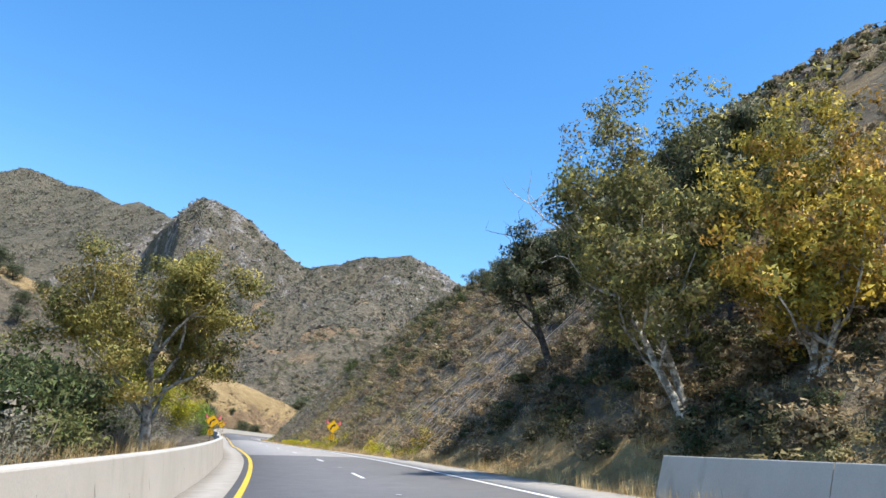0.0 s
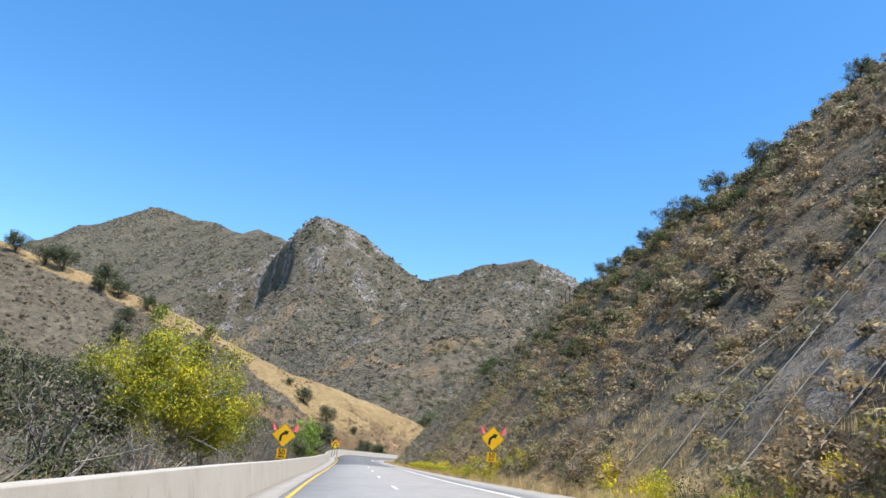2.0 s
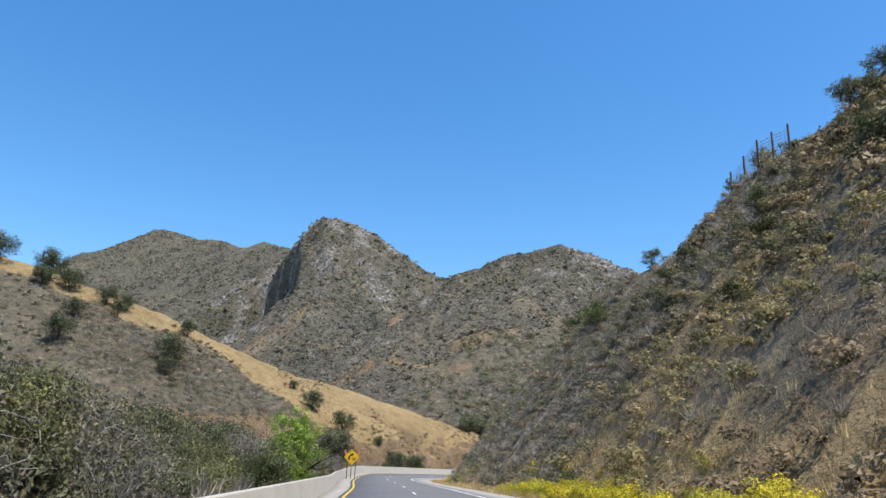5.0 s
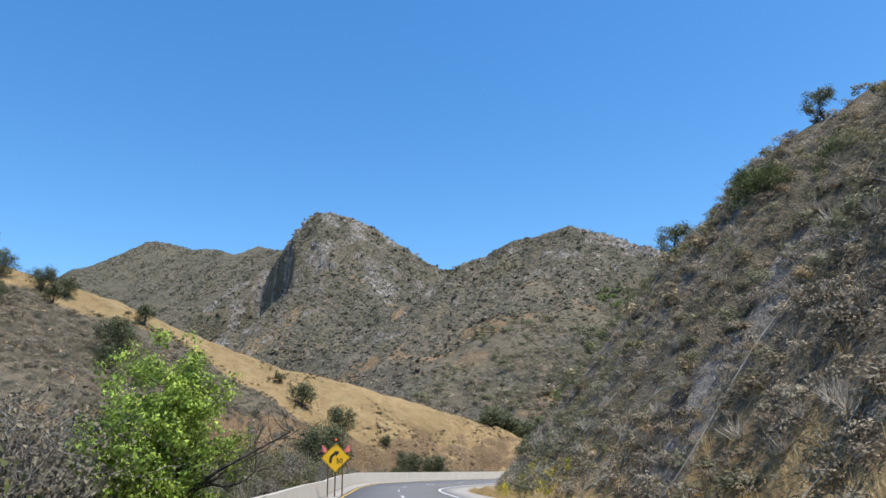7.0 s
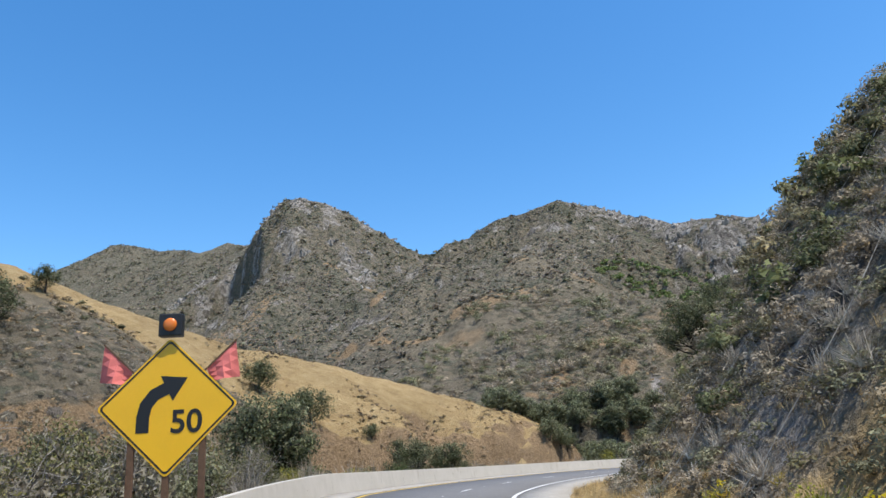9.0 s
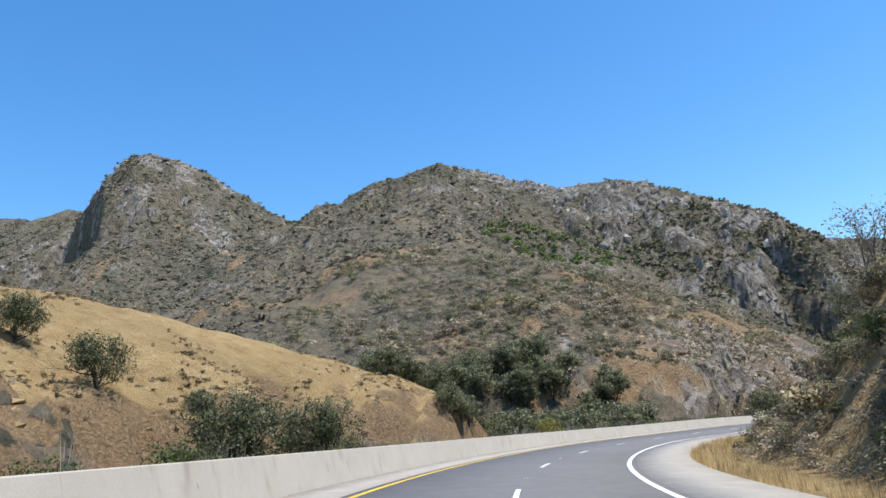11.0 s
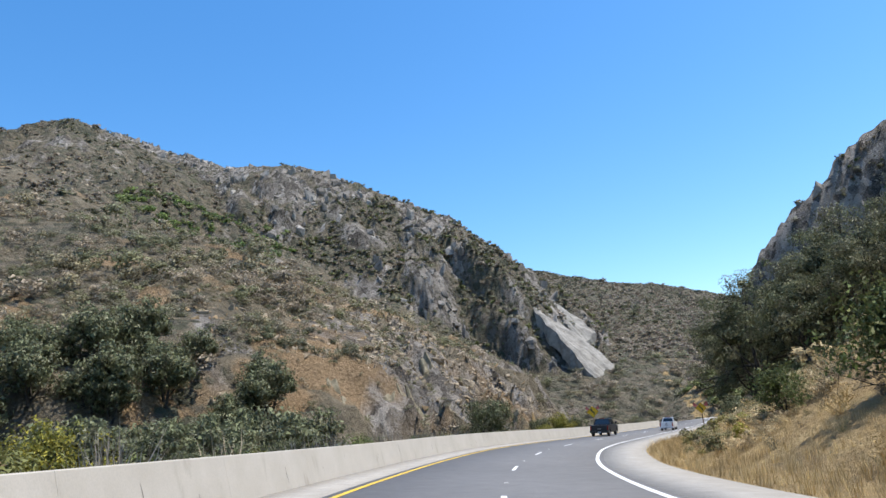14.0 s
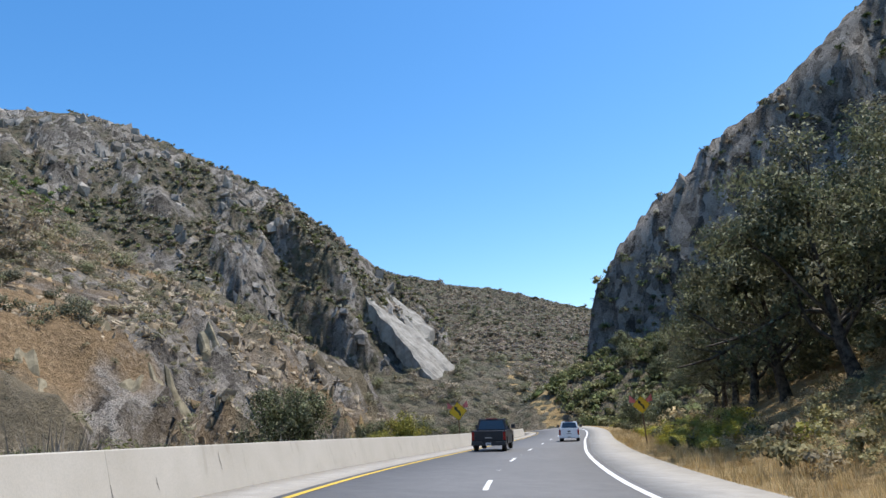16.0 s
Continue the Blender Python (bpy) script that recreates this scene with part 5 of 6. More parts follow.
def tree(name, label, category, seed, height, radius, trunk_r, palette, bark, leaves=7000, leaf=.13, fork=.3, stems=1, lean=(0, 0), gap=.25, squash=.8, limbs=6, group="", droop=0.0, trunk_label="", twigs=2, sides=8, full=.7, puff=.2):
    """A trunk that forks into limbs and branches, with leaves in clusters about the twigs."""
    rng = np.random.default_rng(seed)
    woodv, woodf, base, tips = [], [], 0, []

    def put(path, radii, sides):
        nonlocal base
        v, f = tube(path, radii, sides)
        woodv.append(v)
        woodf.append(f + base)
        base += len(v)
    crown = height * (1 - fork)
    fine = 4 if twigs else 3
    for s in range(stems):
        a = rng.uniform(0, 6.28)
        start = np.array((np.cos(a), np.sin(a), 0)) * (trunk_r * 1.4 if stems > 1 else 0) + (0, 0, -.3)
        path, rad, d = limb(rng, start, (lean[0] + .25 * np.cos(a) * (stems > 1), lean[1] + .25 * np.sin(a) * (stems > 1), 1), height * (fork + .25), trunk_r / stems ** .4, trunk_r * .5, .09, .05)
        rad[0] *= 1.35
        put(path, rad, sides)
        for k in range(limbs):
            i = rng.integers(2, len(path))
            az = k * 6.283 / limbs + rng.uniform(-.5, .5) + s
            up = rng.uniform(.15, 1.1)
            lp, lr, ld = limb(rng, path[i], (np.cos(az), np.sin(az), up), radius * rng.uniform(.75, 1.1), trunk_r * .34, trunk_r * .12, .22, .08 - droop, 6 if twigs else 4)
            put(lp, lr, sides - 3)
            for _ in range(4):
                j = rng.integers(2, len(lp))
                bp, br, bd = limb(rng, lp[j], ld + rng.normal(0, .7, 3) + (0, 0, .25), radius * rng.uniform(.3, .55), trunk_r * .13, trunk_r * .04, .25, .06 - droop, fine)
                put(bp, br, 3)
                tips += list(bp[-3:])
                for _ in range(twigs):
                    tp, tr, _ = limb(rng, bp[rng.integers(1, 5)], bd + rng.normal(0, .8, 3), radius * .22, trunk_r * .045, trunk_r * .015, .3, .02 - droop, 3)
                    put(tp, tr, 3)
                    tips += [tp[-1], tp[-2]]
            tips.append(lp[-1])
        tp, tr, _ = limb(rng, path[-1], d + rng.normal(0, .2, 3), crown * .55, trunk_r * .45, trunk_r * .1, .18, .1)
        put(tp, tr, 5)
        for i in range(2, len(tp)):
            for _ in range(3):
                bp, br, _ = limb(rng, tp[i], rng.normal(0, 1, 3) + (0, 0, .5), radius * .42, trunk_r * .12, trunk_r * .03, .25, .05, fine)
                put(bp, br, 3)
                tips += list(bp[-3:])
    tips = np.array(tips)
    # rounded outline of the crown, with more sprays where the limbs leave it hollow
    half = height * (1 - fork * .75) / 2
    mid = np.array((lean[0] * height * .6, lean[1] * height * .6, height - half))
    q = (tips - mid) / (radius, radius, half)
    tips = tips[np.linalg.norm(q, axis=1) < 1.12]
    more = rng.normal(size=(int(full * 110), 3))
    more *= rng.uniform(.25, .95, (len(more), 1)) ** .55 / np.linalg.norm(more, axis=1)[:, None]
    tips = np.concatenate([tips, mid + more * (radius * .92, radius * .92, half * .92)])
    keep = rng.random(len(tips)) > gap
    tips = tips[keep]
    per = max(4, leaves // max(1, len(tips)))
    d = rng.normal(0, 1, (len(tips) * per, 3))
    d /= np.linalg.norm(d, axis=1)[:, None]
    d *= rng.uniform(.1, 1, (len(d), 1)) ** .45
    c = np.repeat(tips, per, 0) + d * (radius * puff, radius * puff, radius * puff * .7)
    face = d + .6 * (c - mid) / (radius, radius, half)
    face, c = face[c[:, 2] > .5], c[c[:, 2] > .5]
    v, f = leaves_at(c, leaf, rng, face)
    n = np.repeat(soft(soft(face, .3) + rng.normal(0, .35, face.shape), 0), 3, 0)
    cluster = np.repeat(colours(len(tips), palette, rng, .2), per, 0)[: len(c)]
    if len(cluster) < len(c):
        cluster = np.resize(cluster, (len(c), 3))
    tint = np.repeat(cluster * rng.uniform(.75, 1.25, (len(c), 1)), 3, 0)
    root = thing(name, label, category, group=group)
    under("trunk", mesh_from("trunk", np.concatenate(woodv), np.concatenate(woodf), bark), root, trunk_label)
    under("crown", mesh_from("crown", v, f, LEAF, tint, flat=True, normals=n), root)
    return root


def stand(ob, x, y, turn=0.0, scale=1.0, sink=.1, z=None):
    g = float(ground_z(x, y)) if z is None else z
    ob.scale = (scale,) * 3
    ob.matrix_world = Matrix.Translation((x, y, g - sink)) @ Matrix.Rotation(turn, 4, "Z") @ Matrix.Diagonal((scale, scale, scale, 1))
    return ob


def plant(ob, x, y, turn=0.0, scale=1.0, sink=.1):
    ob2 = copy_thing(ob, Matrix.Identity(4))
    return stand(ob2, x, y, turn, scale, sink)


def beside(s, n):
    p = on_road(s, n)
    return float(p[0]), float(p[1])


# oak greens include a lift for glare over the dark crowns
OAK_LEAF = [(.085, .1, .05), (.11, .122, .064), (.14, .148, .085), (.075, .088, .047), (.16, .162, .1)]
SYC_LEAF = [(.25, .22, .06), (.31, .26, .07), (.2, .19, .055), (.24, .185, .065), (.33, .28, .085), (.16, .16, .055)]

stand(tree("sycamore_tree", "tall sycamore with mottled white trunk and yellowing leaves", "tree", 21, 11.4, 6.3, .34, SYC_LEAF, BARK_PALE, 46000, .085, .3, 1, (-.13, -.03), .18, limbs=10, trunk_label="mottled white bark", full=.55, puff=.13), -19.3, 38.3)
stand(tree("sycamore_tree", "twin-trunked sycamore with sparse olive leaves on the slope", "tree", 33, 13.2, 4.0, .19, [(.2, .2, .075), (.27, .25, .09), (.16, .16, .065), (.34, .3, .1), (.26, .22, .12)], BARK_PALE, 30000, .08, .2, 2, (-.16, 0), .2, limbs=8, trunk_label="pale trunk", full=.4, puff=.15), 5.6, 26.2, 0, 1.08)
stand(tree("sycamore_tree", "sycamore with golden-brown autumn leaves on the slope", "tree", 44, 10.6, 3.3, .17, [(.46, .34, .06), (.36, .29, .06), (.5, .4, .08), (.3, .27, .07), (.4, .24, .06)], BARK_PALE, 30000, .078, .1, 2, (.02, 0), .12, limbs=8, trunk_label="pale trunk", full=.6, puff=.16), 7.8, 22.6, 0, 1.05)
slope_oak = stand(tree("oak_tree", "dark evergreen oak leaning over the slope", "tree", 55, 9.4, 3.8, .26, OAK_LEAF, BARK_DARK, 20000, .09, .48, 1, (-.14, 0), .1, limbs=8, group="oaks on the slope", twigs=1, sides=7, puff=.17), 1.9, 44.5, 0, 1.0)
plant(slope_oak, 4.1, 41.5, 1.9, 1.05)
plant(slope_oak, 6.6, 37.5, 3.6, 1.12)
plant(slope_oak, 8.6, 31.5, 5.0, 1.1)
stand(tree("cottonwood_tree", "rounded tree with bright yellow-green leaves behind the barrier", "tree", 66, 9.8, 5.3, .22, [(.42, .38, .03), (.48, .41, .03), (.3, .32, .04), (.2, .23, .04)], BARK_PALE, 48000, .075, .12, 3, (0, 0), .04, limbs=9, full=.95, puff=.16), -38.8, 78.2)
pepper_tree = stand(tree("pepper_tree", "full green pepper tree with drooping foliage", "tree", 77, 7.7, 2.9, .2, [(.29, .4, .08), (.23, .33, .07), (.36, .46, .1), (.19, .27, .055)], BARK_DARK, 42000, .066, .05, 3, (0, 0), .05, limbs=8, droop=.06, full=1.2, puff=.16), -66.0, 157.8, 0, 1.01)
big_oak = tree("oak_tree", "wide dark evergreen oak behind the barrier", "tree", 88, 7.6, 4.3, .32, OAK_LEAF, BARK_DARK, 14000, .11, .15, 2, (0, 0), .02, limbs=8, group="oaks by the road", twigs=1, sides=7)
stand(big_oak, -94.5, 229.0, 0, 1.25)
for s_, n_, tn, sc in ((124, -16.0, 1.2, .95), (136, -14.5, 3.1, .85), (198, -19.5, .7, 1.05), (206, -17.0, 2.3, .8)):
    plant(big_oak, *beside(s_, n_), tn, sc)
for s_, n_, tn, sc in ((249, 17, 1.1, .7), (256, 19.5, 3.6, .6)):
    plant(big_oak, *beside(s_, n_), tn, sc)
plant(big_oak, -88.6, 251.0, 2.0, .72)
plant(big_oak, -86.2, 256.5, 4.0, .62)
plant(big_oak, -26.0, 367.0, 1.0, .95)
for s_, n_, sc, tn in ((84, -15, .8, 1), (90, -18, 1.0, 2), (97, -16, .85, 3), (104, -19, 1.1, 4), (111, -16, .9, 5), (119, -19, 1.05, 6), (127, -17, 1.1, .5), (135, -20, 1.05, 1.5), (147, -14.5, .8, .4), (161, -15, .8, 1.3), (186, -15, .62, 4.4), (200, -16, .6, 3.7), (78, -20, 1.0, .7), (200, -20, .65, 1.2)):
    p_ = on_road(s_, n_)
    plant(big_oak, float(p_[0]), float(p_[1]), tn, sc)
sage_tree = tree("olive_shrub_tree", "many-stemmed tree with thin olive leaves and pale branches behind the barrier", "tree", 91, 7.0, 3.3, .17, [(.15, .15, .075), (.19, .18, .1), (.12, .13, .06), (.2, .19, .07)], BARK_PALE, 8500, .095, .12, 3, (0, 0), .2, limbs=5, group="olive trees by the road", twigs=1, sides=6, full=.5)
stand(sage_tree, *beside(122, -15), 0, 1.1)
for s_, n_, sc, tn in ((133, -14, .95, 2.2), (129, -12.5, .8, 1.1), (140, -13.5, .88, 3.1), (144, -12, .6, 4.2), (154, -14, .8, 5.1), (151, -12, .6, .7), (168, -14, .78, 2.6), (160, -12, .6, 3.3), (193, -16, .85, .2), (189, -13.5, .7, 1.2), (196, -13, .68, 2.7), (203, -14, .7, 4.1), (198, -10.4, .65, .6), (204, -10.8, .68, 3.0), (210, -10.3, .62, 1.9), (216, -10.6, .62, 5.2), (222, -10.4, .56, 2.3), (228, -10.7, .5, .3), (108, -13, .8, 1.4), (100, -13.5, .85, 2.4), (92, -13.5, .8, 3.4), (115, -12.5, .75, 4.4), (63, -13, .75, .9), (57, -14, .85, 1.9), (50, -13.5, .8, 2.9)):
    plant(sage_tree, *beside(s_, n_), tn, sc)
hill_oak = tree("oak_tree", "small dark oak on the golden hill", "tree", 89, 7.0, 4.4, .28, OAK_LEAF, BARK_DARK, 5200, .15, .15, 2, (0, 0), .02, limbs=4, group="oaks on the hill", twigs=0, sides=6)
stand(hill_oak, -119, 292, 0, .95)
for x, y, sc in ((-130, 293, .9), (-112, 300, .4), (-152, 255, 1.2), (-165, 279, .7), (-217, 258, 1.35), (-223, 254, 1.2), (-202, 262.5, 1.3), (-196, 265, 1.1), (-199, 258, .9), (-186, 267.5, .9), (-182, 271, .8), (-169, 236, 1.0), (-148, 249, .75), (-176, 262, .7), (-140, 300, .4), (-232, 250, 1.2), (-178, 248, .8), (-112, 262, .5)):
    plant(hill_oak, x, y, x * 1.7, sc)
dead_shrub = tree("bare_shrub", "bare grey shrub with tangled branches behind the barrier", "shrub", 99, 4.2, 2.4, .1, [(.2, .175, .13)], bark_material("weathered_wood", (.17, .15, .13), (.4, .37, .33)), 900, .06, .1, 3, (0, 0), .5, limbs=5, group="bare shrubs", twigs=2, sides=6)
stand(dead_shrub, -65.8, 153.4, 0, 1.35)
for x, y, sc in ((-68.2, 155.6, 1.5), (-67.0, 151.0, 1.3), (-70.5, 157.5, 1.1), (-73.5, 169, 1.0), (-76, 174, .9), (-25, 44.5, 1.2), (-29, 58, 1.1), (-33.5, 69, .9), (-46, 104, 1.1), (-52, 118, 1.0), (-84, 262, .7), (-82.5, 268, .7), (*beside(264, 15.8), 1.1), *[(*beside(s_, n_), sc) for s_, n_, sc in ((112, -12, 1.3), (122, -12.5, 1.5), (131, -12, 1.45), (140, -13, 1.4), (126, -15, 1.6), (176, -12.5, 1.4), (181, -13.5, 1.65), (187, -12.5, 1.5), (190, -15, 1.6), (193, -13, 1.5), (197, -14.5, 1.45), (201, -12.5, 1.3), (201, -9.8, 1.15), (207, -10, 1.25), (213, -9.8, 1.15), (219, -10, 1.1), (225, -9.8, .95))]):
    plant(dead_shrub, x, y, x * 2.1, sc)
# woodland at the foot of the spur
wood_oak = tree("oak_tree", "evergreen oak in the woodland below the spur", "tree", 101, 6.5, 3.6, .22, [(.17, .18, .105), (.145, .16, .09), (.2, .2, .13), (.125, .14, .08)], BARK_DARK, 3600, .19, .12, 2, (0, 0), .02, limbs=3, group="oak woodland", twigs=0, sides=6)
stand(wood_oak, -75, 372)
wr = np.random.default_rng(7)
for k in range(150):
    x, y = wr.uniform(-106, -53), wr.uniform(345, 396)
    if ground_z(x, y) > 13 + 6 * fbm(np.array([x]), np.array([y]), 25, 2, 231)[0] or to_road(np.array([x]), np.array([y]))[1][0] > -14:
        continue
    plant(wood_oak, x, y, wr.uniform(0, 6), wr.uniform(.75, 1.25))
for x, y, sc in ((-66, 330, .5), (-72, 322, .45), (-58, 342, .55), (-46, 356, .55), (-38, 362, .5), (-15, 374, .5), (-3, 384, .5), (8, 392, .45)):
    plant(big_oak, x, y, x, sc)
# oaks on the bank
bank_oak = tree("oak_tree", "large dark evergreen oak on the bank", "tree", 111, 10.5, 5.4, .34, [(.1, .112, .062), (.125, .135, .078), (.155, .16, .098), (.175, .172, .115)], BARK_DARK, 20000, .1, .12, 1, (-.1, 0), .15, limbs=8, group="oaks on the bank", twigs=1, sides=7, full=.3, puff=.16)
stand(bank_oak, *beside(366, 16.5), 0.3, 1.1)
for s, n, sc, tn in ((374, 15.5, 1.08, 1), (382, 15.5, 1.0, 3.2), (390, 16, .9, 4.1), (398, 16.5, .8, 2.2), (359, 20, .9, 5.2), (352, 24, .85, 3.0), (363, 25, 1.1, .4), (370, 24.5, 1.2, 2.6), (378, 24, 1.3, 1.4), (387, 24, 1.2, 4.6), (344, 27, .8, 5.5), (356, 30, .9, 2.0), (300, 22, .8, 2.2), (310, 23, .8, 3.3), (322, 26, .8, .9), (334, 29, .75, 1.9), (405, 17, .7, 3.9)):
    x, y = beside(s, n)
    plant(bank_oak, x, y, tn, sc)
for x, y, sc, tn in ((98, 440, .9, 1), (101, 432, 1.0, 2), (95, 428, .8, 3), (92, 420, .9, 4), (104, 424, 1.1, 5), (108, 414, 1.2, 1), (100, 412, 1.0, 2), (112, 405, 1.2, 3), (90, 410, .8, 4), (105, 447, .9, 5), (84, 402, .7, 2), (96, 402, .9, 1), (20, 372, .7, 1), (34, 379, .75, 2), (44, 388, .8, 3), (54, 398, .75, 4), (62, 408, .7, 5), (28, 366, .8, 1.5)):
    plant(wood_oak, x, y, tn, sc)
# small trees along the skyline of the slope
sky_oak = tree("oak_tree", "wind-bent oak on the skyline of the slope", "tree", 57, 7.0, 3.8, .24, OAK_LEAF + [(.12, .11, .06)], BARK_DARK, 3600, .13, .3, 1, (-.2, 0), .15, limbs=4, group="oaks on the skyline", twigs=0, sides=6)
stand(sky_oak, -46, 208, 0, .6)
for s_, n_, sc in ((146, 31, .45), (143, 31.5, .4), (138, 31.8, .45), (133, 32, .4), (128, 32.5, .45), (124, 32.8, .5), (119, 33.5, .45), (115, 34, .5), (110, 35, .55), (105, 37, .55)):
    plant(sky_oak, *beside(s_, n_), s_ * 1.7, sc)
for x, y, sc in ((-41, 215, .45), (-21.5, 178, .6), (-14, 171, .5), (-6, 176, .65), (3, 170, .6), (12, 176, .7), (20, 160, .7), (-34, 196, .45), (-28, 188, .5), (14, 128, .55), (18, 104, .55)):
    plant(sky_oak, x, y, x * 1.3, sc)
bright_bush = tree("willow_bush", "yellow-leaved bush behind the barrier", "shrub", 121, 4.0, 2.0, .1, [(.3, .27, .05), (.24, .22, .05), (.16, .17, .05)], BARK_DARK, 9000, .065, .08, 4, (0, 0), .0, limbs=6, group="yellow bushes", twigs=0, sides=6)
stand(bright_bush, -71.2, 302)
for x, y, sc in ((-13.0, 371, 1.15), (-17.5, 368.5, .8), (-29, 54, .7), (-24, 36, .9), (-62, 327, .8)):
    plant(bright_bush, x, y, x, sc)
green_bush = tree("green_bush", "dense dark green bush behind the barrier", "shrub", 131, 4.2, 2.4, .1, GREEN, BARK_DARK, 4200, .095, .05, 4, (0, 0), .0, limbs=3, group="green bushes", twigs=0, sides=6)
stand(green_bush, -18.0, 25.5)
plant(green_bush, *beside(319, 15.5), 2, 1.15)
plant(green_bush, *beside(330, 14), 4, .7)
for s_, n_, sc in ((190, 26, .8), (194, 27.5, .7), (186, 25, .6), (183, 28, .7), (100, 24, .5), (108, 20, .45), (116, 26, .5), (122, 17, .4), (128, 23, .5), (136, 25, .5), (143, 20, .4), (150, 26, .5), (94, 29, .6), (112, 30, .55), (248, 16.5, .4), (257, 13.5, .35)):
    plant(green_bush, *beside(s_, n_), s_, sc)
for s_, n_, sc in ((232, -10, .6), (237, -10.5, .62), (242, -10, .55), (247, -11, .6), (253, -10, .5), (260, -11, .5), (266, -10.5, .5), (273, -11, .5), (281, -10.5, .45), (290, -11, .45)):
    plant(green_bush if int(s_) % 2 else bright_bush, *beside(s_, n_), s_, sc)
for x, y, sc in ((-17.5, 31.5, 1.1), (-20.5, 29, 1.3), (-23.5, 36.5, 1.25), (-22, 45, .9), (-27, 50, .85), (-31.5, 62, .8), (-81, 241, .55), (-83, 247, .6), (-86, 238, .6), (-30, 358, .7), (-36, 350, .65), (-43, 343, .6), (-48, 336, .6), (-53.5, 330, .5), (-41, 98, .8), (-47, 110, .85), (-57, 136, .9), (-62, 146, .9)):
    if to_road(np.array([x]), np.array([y]))[1][0] < -8.6:
        plant(green_bush, x, y, x, sc)

# ---------------------------------------------------------------- loose rocks
def rock_template(rng):
    """An angular block about one metre across."""
    bm = bmesh.new()
    for q in rng.uniform(-.5, .5, (13, 3)):
        bm.verts.new(q * (1, .8, .9) + rng.normal(0, .05, 3))
    res = bmesh.ops.convex_hull(bm, input=bm.verts[:])
    bmesh.ops.delete(bm, geom=list({v for v in res["geom_interior"] if isinstance(v, bmesh.types.BMVert)}), context="VERTS")
    bmesh.ops.triangulate(bm, faces=bm.faces[:])
    bm.verts.index_update()
    tri = np.array([[v.index for v in f.verts] for f in bm.faces])
    co = np.array([v.co[:] for v in bm.verts])
    bm.free()
    return co, tri


RT = [rock_template(rng) for _ in range(9)]


def rocks(name, label, p, sizes, material, tall=1.0):
    V, Fc, base = [], [], 0
    for q, s in zip(p, sizes):
        co, tri = RT[rng.integers(0, 9)]
        a = rng.uniform(0, 6.28)
        c, sn = math.cos(a), math.sin(a)
        V.append(np.stack([co[:, 0] * c - co[:, 1] * sn, co[:, 0] * sn + co[:, 1] * c, co[:, 2]], -1) * s * rng.uniform(.6, 1.4, 3) * (1, 1, tall) + q)
        Fc.append(tri + base)
        base += len(co)
    return tagged(new(name, mesh_from(name, np.concatenate(V), np.concatenate(Fc), material, flat=True)), label, "rocks", kind="stuff")


p = sample(-220, -80, 230, 360, 5000, lambda x, y: forms("golden_hill", "rocky_bluff")(x, y) & (np.abs(ground_z(x, y) - 12) < 7) & (rng.random(len(x)) < .35))
rocks("hill_rocks", "ochre stones on the eroded foot of the hill", p, rng.uniform(.25, .95, len(p)) ** 1.6, OCHRE)
p = sample(-70, 20, 390, 470, 6000, lambda x, y: forms("front_spur")(x, y) & (ground_z(x, y) < 32) & (rng.random(len(x)) < .22))
rocks("spur_rocks", "broken rocks on the cut foot of the spur", p, rng.uniform(.3, 1.0, len(p)) ** 2 * 1.2, OCHRE)
p = sample(-100, 130, 455, 700, 26000, lambda x, y: forms("rocky_mountain")(x, y) & (rock_at(x, y) + .5 * fbm(x, y, 18, 3, 260) > .52) & (rng.random(len(x)) < .42))
rocks("mountain_crags", "grey outcrops of rock on the rugged mountain", p - (0, 0, .5), 1.0 + 4.2 * rng.random(len(p)) ** 3, CRAG_ROCK, 1.3)
p = sample(-470, -150, 540, 800, 26000, lambda x, y: forms("peak")(x, y) & (rock_at(x, y) + .5 * fbm(x, y, 18, 3, 262) > .5) & (rng.random(len(x)) < .3))
rocks("peak_crags", "grey outcrops of rock on the peak", p - (0, 0, .5), 1.1 + 4.0 * rng.random(len(p)) ** 3, CRAG_ROCK, 1.2)
p = sample(-200, -10, 395, 620, 24000, lambda x, y: forms("front_spur", "peak_spur", "peak")(x, y) & (fbm(x, y, 30, 4, 264) + .5 * smooth(-45, -15, x) > .18) & (rng.random(len(x)) < .35))
rocks("spur_outcrops", "pale stones scattered over the spur", p - (0, 0, .15), .45 + 2.0 * rng.random(len(p)) ** 4, SPUR_ROCK, .9)
p = sample(-62, 8, 366, 440, 20000, lambda x, y: forms("front_spur")(x, y) & (ground_z(x, y) < 34) & (fbm(x, y, 12, 3, 268) + .6 * smooth(-50, -18, x) > .22))
rocks("foot_blocks", "broken tan and grey blocks in the spur's cut foot", p - (0, 0, .15), .25 + 1.5 * rng.random(len(p)) ** 4, SPUR_ROCK, 1.0)
p = sample(85, 260, 340, 480, 5000, lambda x, y: forms("cliff")(x, y) & (fbm(x, y, 26, 3, 269) > .1) & (rng.random(len(x)) < .35))
rocks("cliff_crags", "blocks of rock on the face of the cliff", p - (0, 0, .8), 1.2 + 4.0 * rng.random(len(p)) ** 3, CRAG_ROCK, 1.6)
p = sample(-215, -105, 235, 300, 5000, lambda x, y: forms("rocky_bluff")(x, y) & (fbm(x, y, 10, 3, 266) > .05) & (ground_z(x, y) > 5))
rocks("bluff_rocks", "weathered tan stones on the bluff", p - (0, 0, .1), .3 + 1.1 * rng.random(len(p)) ** 3, OCHRE, .7)

